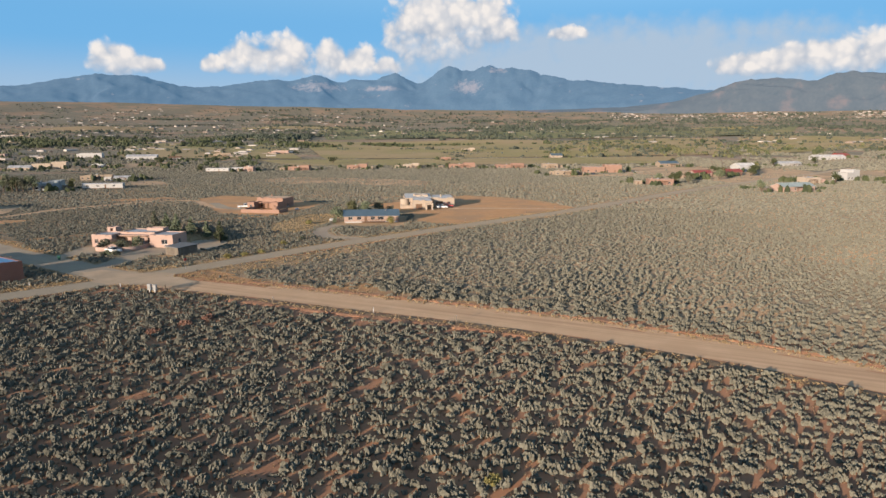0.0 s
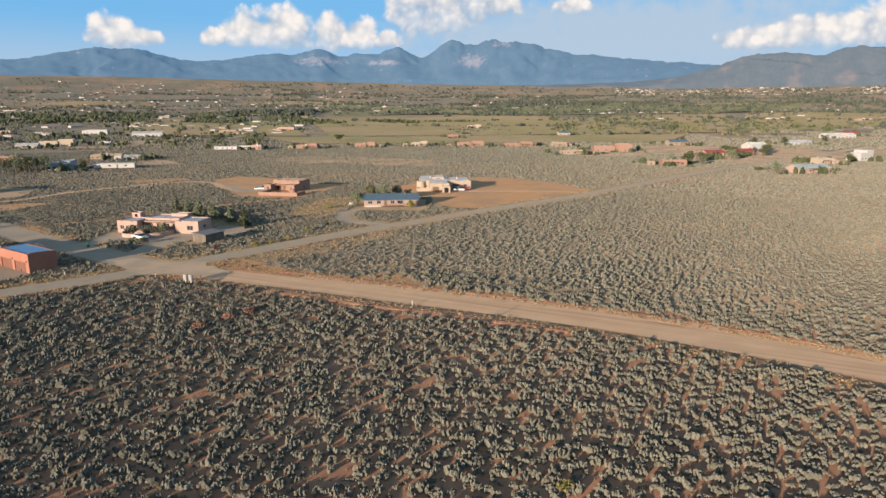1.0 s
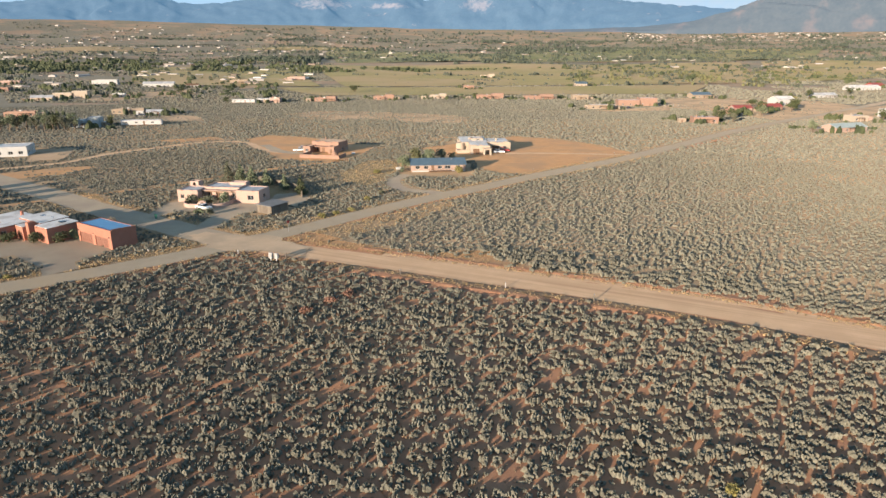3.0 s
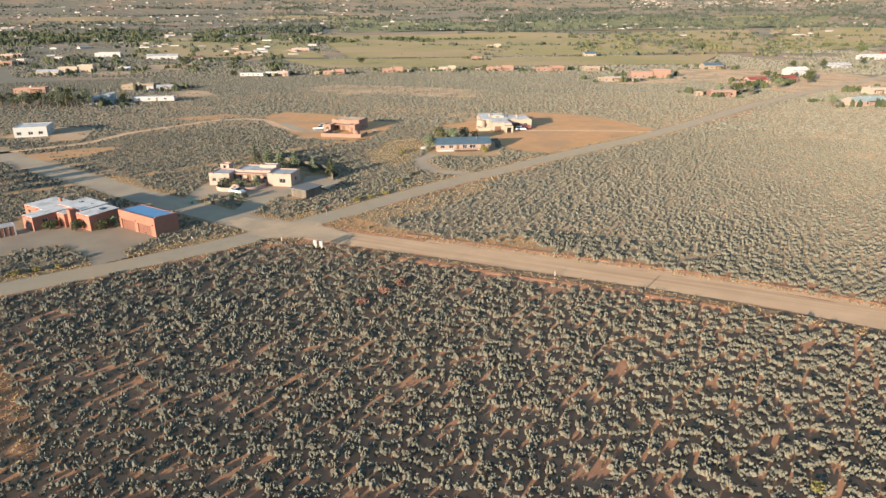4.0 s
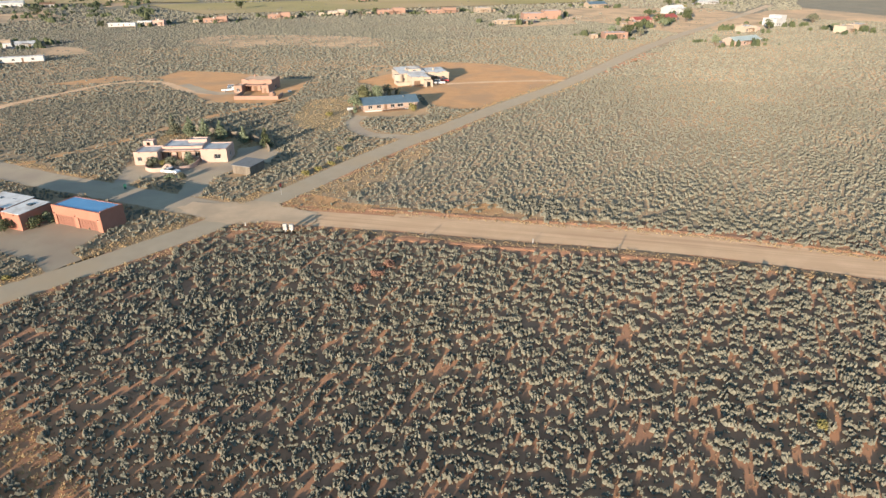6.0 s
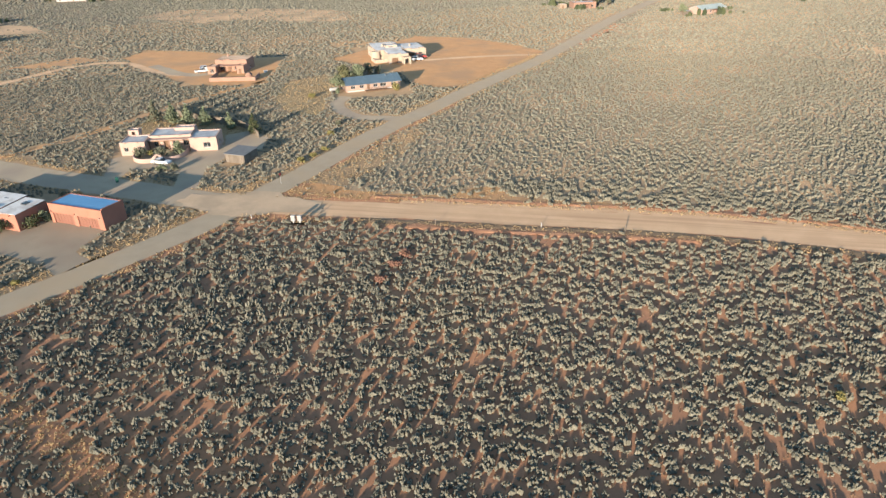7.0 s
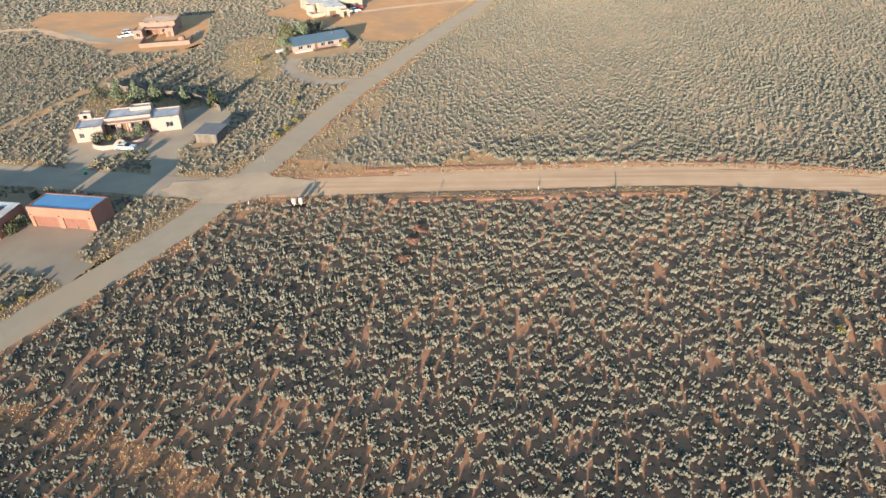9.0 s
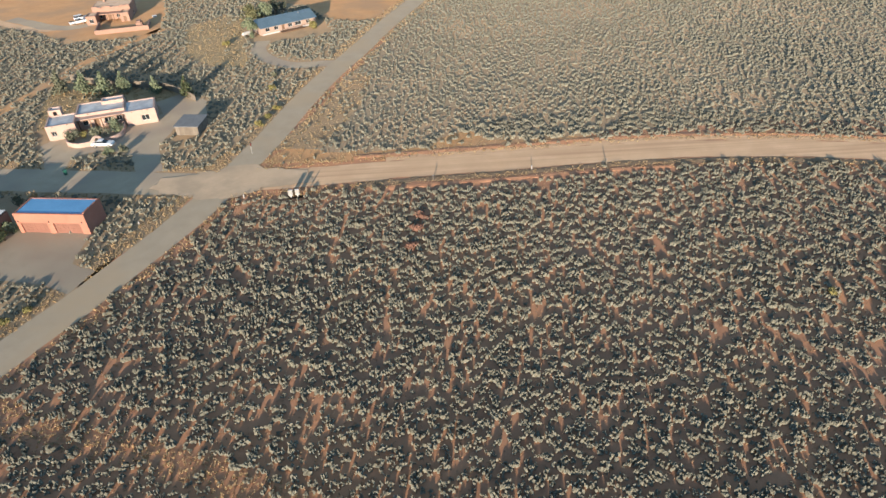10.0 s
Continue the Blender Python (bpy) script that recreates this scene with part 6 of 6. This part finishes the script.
# ---------------------------------------------------------------- roadside things
def cluster_mailbox(x, y, heading):
    o = base("cluster_mailbox", x, y, heading, label="white pedestal cluster mailbox at the road fork", category="mailbox", group="mailboxes at the fork")
    body = box_part("cabinet", M["white"], o, -0.39, -0.23, 0.45, 0.39, 0.23, 1.6, bevel=0.03)
    cyl_part("pedestal", M["white"], o, 0, 0, 0, 0.45, 0.14, 0.12)
    for i in range(4):
        for j in range(2):
            d = box_part("mail_door", M["metal"], body, -0.35 + j * 0.36, -0.245, 0.55 + i * 0.25, -0.01 + j * 0.36, -0.232, 0.77 + i * 0.25)
    return o


cluster_mailbox(-55.95, 117.2, -22)
cluster_mailbox(-54.75, 116.8, -22)
post = base("utility_post", -52.9, 117.0, 0, label="short wooden post beside the mailboxes", category="post")
box_part("post", M["wood"], post, -0.09, -0.09, 0, 0.09, 0.09, 1.5, bevel=0.02)
slab = base("mailbox_pad", -55.3, 117.0, -22, label="concrete pad under the mailboxes", category="pad")
box_part("pad", M["gravel"], slab, -1.5, -0.7, -0.05, 1.5, 0.7, 0.0)


def stop_sign(x, y, heading):
    o = base("stop_sign", x, y, heading, label="stop sign on a steel post, seen from behind", category="sign")
    box_part("post", M["metal"], o, -0.03, -0.03, 0, 0.03, 0.03, 2.7)
    bm = bmesh.new()
    bmesh.ops.create_cone(bm, cap_ends=True, segments=8, radius1=0.41, radius2=0.41, depth=0.02, matrix=Matrix.Translation((0, -0.05, 2.3)) @ Matrix.Rotation(math.pi / 2, 4, "X") @ Matrix.Rotation(math.pi / 8, 4, "Z"))
    part("sign_plate", bm, M["sign_red"], o)
    box_part("street_plate", M["green_plastic"], o, -0.45, -0.012, 2.74, 0.45, 0.012, 2.92)


stop_sign(-57.6, 138.6, 60)


def marker(x, y, h, label, material="white", name="marker_post"):
    o = base(name, x, y, 0, label=label, category="post", group="posts along the roads")
    box_part("post", M[material], o, -0.07, -0.07, 0, 0.07, 0.07, h, bevel=0.015)
    box_part("cap", M["metal"], o, -0.09, -0.09, h, 0.09, 0.09, h + 0.05)
    return o


marker(-11.3, 102.1, 0.9, "short white utility marker post beside the dirt road")
marker(2.6, 96.0, 1.2, "weathered wooden fence post beside the dirt road", "wood")
marker(-63.8, 121.6, 0.7, "pale marker post beside the paved road")
marker(-30.0, 108.6, 1.1, "weathered wooden fence post beside the dirt road", "wood")
marker(-82.5, 122.5, 0.6, "small white post among sagebrush by the garage")
marker(-44.6, 164.5, 1.1, "green utility post at the driveway mouth", "green_plastic")
for px, py in ((9.0, 217.5), (47.5, 257.0), (-20.5, 170.0), (62, 255), (34, 244)):
    marker(px, py, 1.2, "weathered post beside the paved road", "wood")
for k in range(8):
    tagged(marker(157 + 2.2 * k, 530 + 0.6 * k, 1.6, "white post in a row beside the large pink house"), group="white posts by the pink house")
crate = base("crate", -59.6, 259.8, 10, z=-0.1, label="small pale crate on the bare earth", category="crate")
box_part("crate_body", M["white"], crate, -0.7, -0.5, 0, 0.7, 0.5, 0.8, bevel=0.05)
bin_ob = base("wheelie_bin", -93.1, 150.3, 20, label="green plastic wheelie bin beside the gravel road", category="bin")
bm = bmesh.new()
bmesh.ops.create_cone(bm, cap_ends=True, segments=4, radius1=0.36, radius2=0.45, depth=1.0, matrix=Matrix.Translation((0, 0, 0.55)) @ Matrix.Rotation(math.pi / 4, 4, "Z"))
part("bin_body", bm, M["green_plastic"], bin_ob)
box_part("lid", M["green_plastic"], bin_ob, -0.36, -0.36, 1.055, 0.36, 0.38, 1.12, bevel=0.02)
for s in (-0.26, 0.26):
    bm = bmesh.new()
    bmesh.ops.create_cone(bm, cap_ends=True, segments=10, radius1=0.1, radius2=0.1, depth=0.06, matrix=Matrix.Translation((s, 0.3, 0.1)) @ Matrix.Rotation(math.pi / 2, 4, "Y"))
    part("wheel", bm, M["dark"], bin_ob)

# board fence round the back of the peach house
fence = base("board_fence", 0, 0, label="weathered board fence behind the peach house", category="fence")
fence_line = smooth_line([(-89, 208.5), (-81.5, 199.4), (-74.5, 193.5), (-68.0, 188.0), (-64.5, 181), (-62.2, 174.5)], 0.9)
for i, (a, b) in enumerate(zip(fence_line, fence_line[1:])):
    bm = bmesh.new()
    n = Vector((-(b - a).y, (b - a).x)).normalized() * 0.02
    h = 1.75 + 0.06 * math.sin(i * 2.3)
    c = a.lerp(b, 0.97)
    v = [bm.verts.new((p.x + s * n.x, p.y + s * n.y, z)) for z in (0.04, h) for p, s in ((a, -1), (c, -1), (c, 1), (a, 1))]
    for q in ((0, 3, 2, 1), (4, 5, 6, 7), (0, 1, 5, 4), (1, 2, 6, 5), (2, 3, 7, 6), (3, 0, 4, 7)):
        bm.faces.new([v[k] for k in q])
    part("board", bm, M["wood"], fence)
    if i % 3 == 0:
        cyl_part("post", M["dark_wood"], fence, a.x + 4 * n.x, a.y + 4 * n.y, 0, h + 0.05, 0.06, sides=8)


# ---------------------------------------------------------------- dry grass along the roads
def grass_shapes(count, rng, blades):
    shapes = []
    for _ in range(count):
        v, f = [], []
        for _ in range(blades):
            a, q = rng.uniform(0, 6.28), rng.uniform(0, 0.35)
            p = np.array((math.cos(a) * q, math.sin(a) * q, 0))
            e = p + np.array((rng.uniform(-0.5, 0.5), rng.uniform(-0.5, 0.5), rng.uniform(0.5, 1.1)))
            s = np.array((math.sin(a), -math.cos(a), 0)) * 0.1
            k = len(v)
            v += [p - s, p + s, e]
            f.append((k, k + 1, k + 2))
        shapes.append((np.array(v), np.array(f)))
    return shapes


g_rng = np.random.RandomState(31)
tufts = grass_shapes(6, g_rng, 12)
gx, gy = spread(-130, 70, 52, 260, 0.55, g_rng)
edge = np.minimum.reduce([np.abs(off_line(gx, gy, line) - half) for line, half in ((PAVED, 4.4), (DIRT, 5.2), (SIDE, 5.4))])
clear_of = (off_line(gx, gy, PAVED) > 3.35) & (off_line(gx, gy, DIRT) > 4.2) & (off_line(gx, gy, SIDE) > 4.5) & ~inside(gx, gy, YARD_A) & ~inside(gx, gy, YARD_G) & (off_line(gx, gy, BLUE_DRIVE) > 2.4)
verge = (gx > -118) & (gx < -62) & (gy > 88) & (gy - 117.7 > 0.77 * (gx + 79.5)) & (off_line(gx, gy, PAVED) < 8.0)
weeds = (off_line(gx, gy, WEEDS) < 2.2) & (g_rng.uniform(0, 1, len(gx)) < 0.8)
pick = clear_of & (weeds | (verge & (g_rng.uniform(0, 1, len(gx)) < 0.75)) | ((edge < 2.0) & (g_rng.uniform(0, 1, len(gx)) < 0.55)) | (inside(gx, gy, YARD_S) & (g_rng.uniform(0, 1, len(gx)) < 0.5)) | ((inside(gx, gy, BARE_1) & (g_rng.uniform(0, 1, len(gx)) < 0.3) | inside(gx, gy, BARE_4) | inside(gx, gy, BACKYARD)) & (g_rng.uniform(0, 1, len(gx)) < 0.4)))
gx, gy = gx[pick], gy[pick]
gs = g_rng.uniform(0.22, 0.5, len(gx))
scatter("dry_grass", tufts, gx, gy, gs * 1.2, gs * 0.8, g_rng, M["straw"], "dry straw-coloured grass along the road verges", "grass")

for k, (x, y, h, r, leaf, txt) in enumerate([(4.4, 48.6, 0.9, 0.9, "leaf_yellow", "yellow-green rabbitbrush among sagebrush"), (-38.0, 98.2, 0.9, 1.6, "rust", "rust-red dry brush among sagebrush"),
                                             (-40.6, 95.4, 0.8, 1.5, "rust", "rust-red dry brush among sagebrush"), (-43.4, 91.0, 0.8, 1.7, "rust", "rust-red dry brush among sagebrush"), (-52.5, 152.0, 1.1, 1.4, "leaf_yellow", "green-yellow weeds beside the paved road"),
                                             (-49.5, 155.5, 1.0, 1.3, "leaf_yellow", "green-yellow weeds beside the paved road"), (-46.0, 159.0, 1.0, 1.2, "leaf_yellow", "green-yellow weeds beside the paved road"),
                                             (-103.5, 104.8, 0.9, 1.0, "leaf_yellow", "yellow rabbitbrush beside the paved road"), (-100.5, 106.2, 0.8, 0.9, "leaf_yellow", "yellow rabbitbrush beside the paved road"), (-106.5, 103.0, 0.9, 1.1, "leaf_yellow", "yellow rabbitbrush beside the paved road"),
                                             (-43.5, 172.0, 1.3, 1.4, "leaf_yellow", "olive roadside shrub by the driveway"), (-40.5, 180.5, 1.2, 1.3, "grey_leaf", "olive roadside shrub by the driveway"), (-45.0, 214.0, 1.6, 1.6, "leaf_yellow", "olive shrub on dry grass")]):
    tree("shrub", x, y, h, r, leaf, txt, "shrub", 400 + k, "shrub")

# small dry tufts and litter between the sagebrush
l_rng = np.random.RandomState(41)
lx, ly = spread(-125, 72, 14, 150, 0.75, l_rng)
near = (np.hypot(lx + 35, ly - 5) < 135) & (lx > -62 - 0.74 * ly) & (ly > np.minimum(1.4 * lx, 0.566 * lx + 54) - 6)
near &= (off_line(lx, ly, PAVED) > 3.6) & (off_line(lx, ly, DIRT) > 4.6) & (off_line(lx, ly, SIDE) > 4.8) & ~inside(lx, ly, YARD_G) & ~inside(lx, ly, YARD_A)
near &= l_rng.uniform(0, 1, len(lx)) < 0.25 + 0.6 * value_noise(lx, ly, 5, 42)
for x0, y0, x1, y1 in BUILT:
    near &= ~((lx > x0) & (lx < x1) & (ly > y0) & (ly < y1))
lx, ly = lx[near], ly[near]
ls = l_rng.uniform(0.18, 0.42, len(lx))
small = grass_shapes(5, l_rng, 6)
scatter("dry_grass", small, lx, ly, ls * 1.4, ls * 0.8, l_rng, M["litter"], "thin brown grass and litter among sagebrush", "grass")
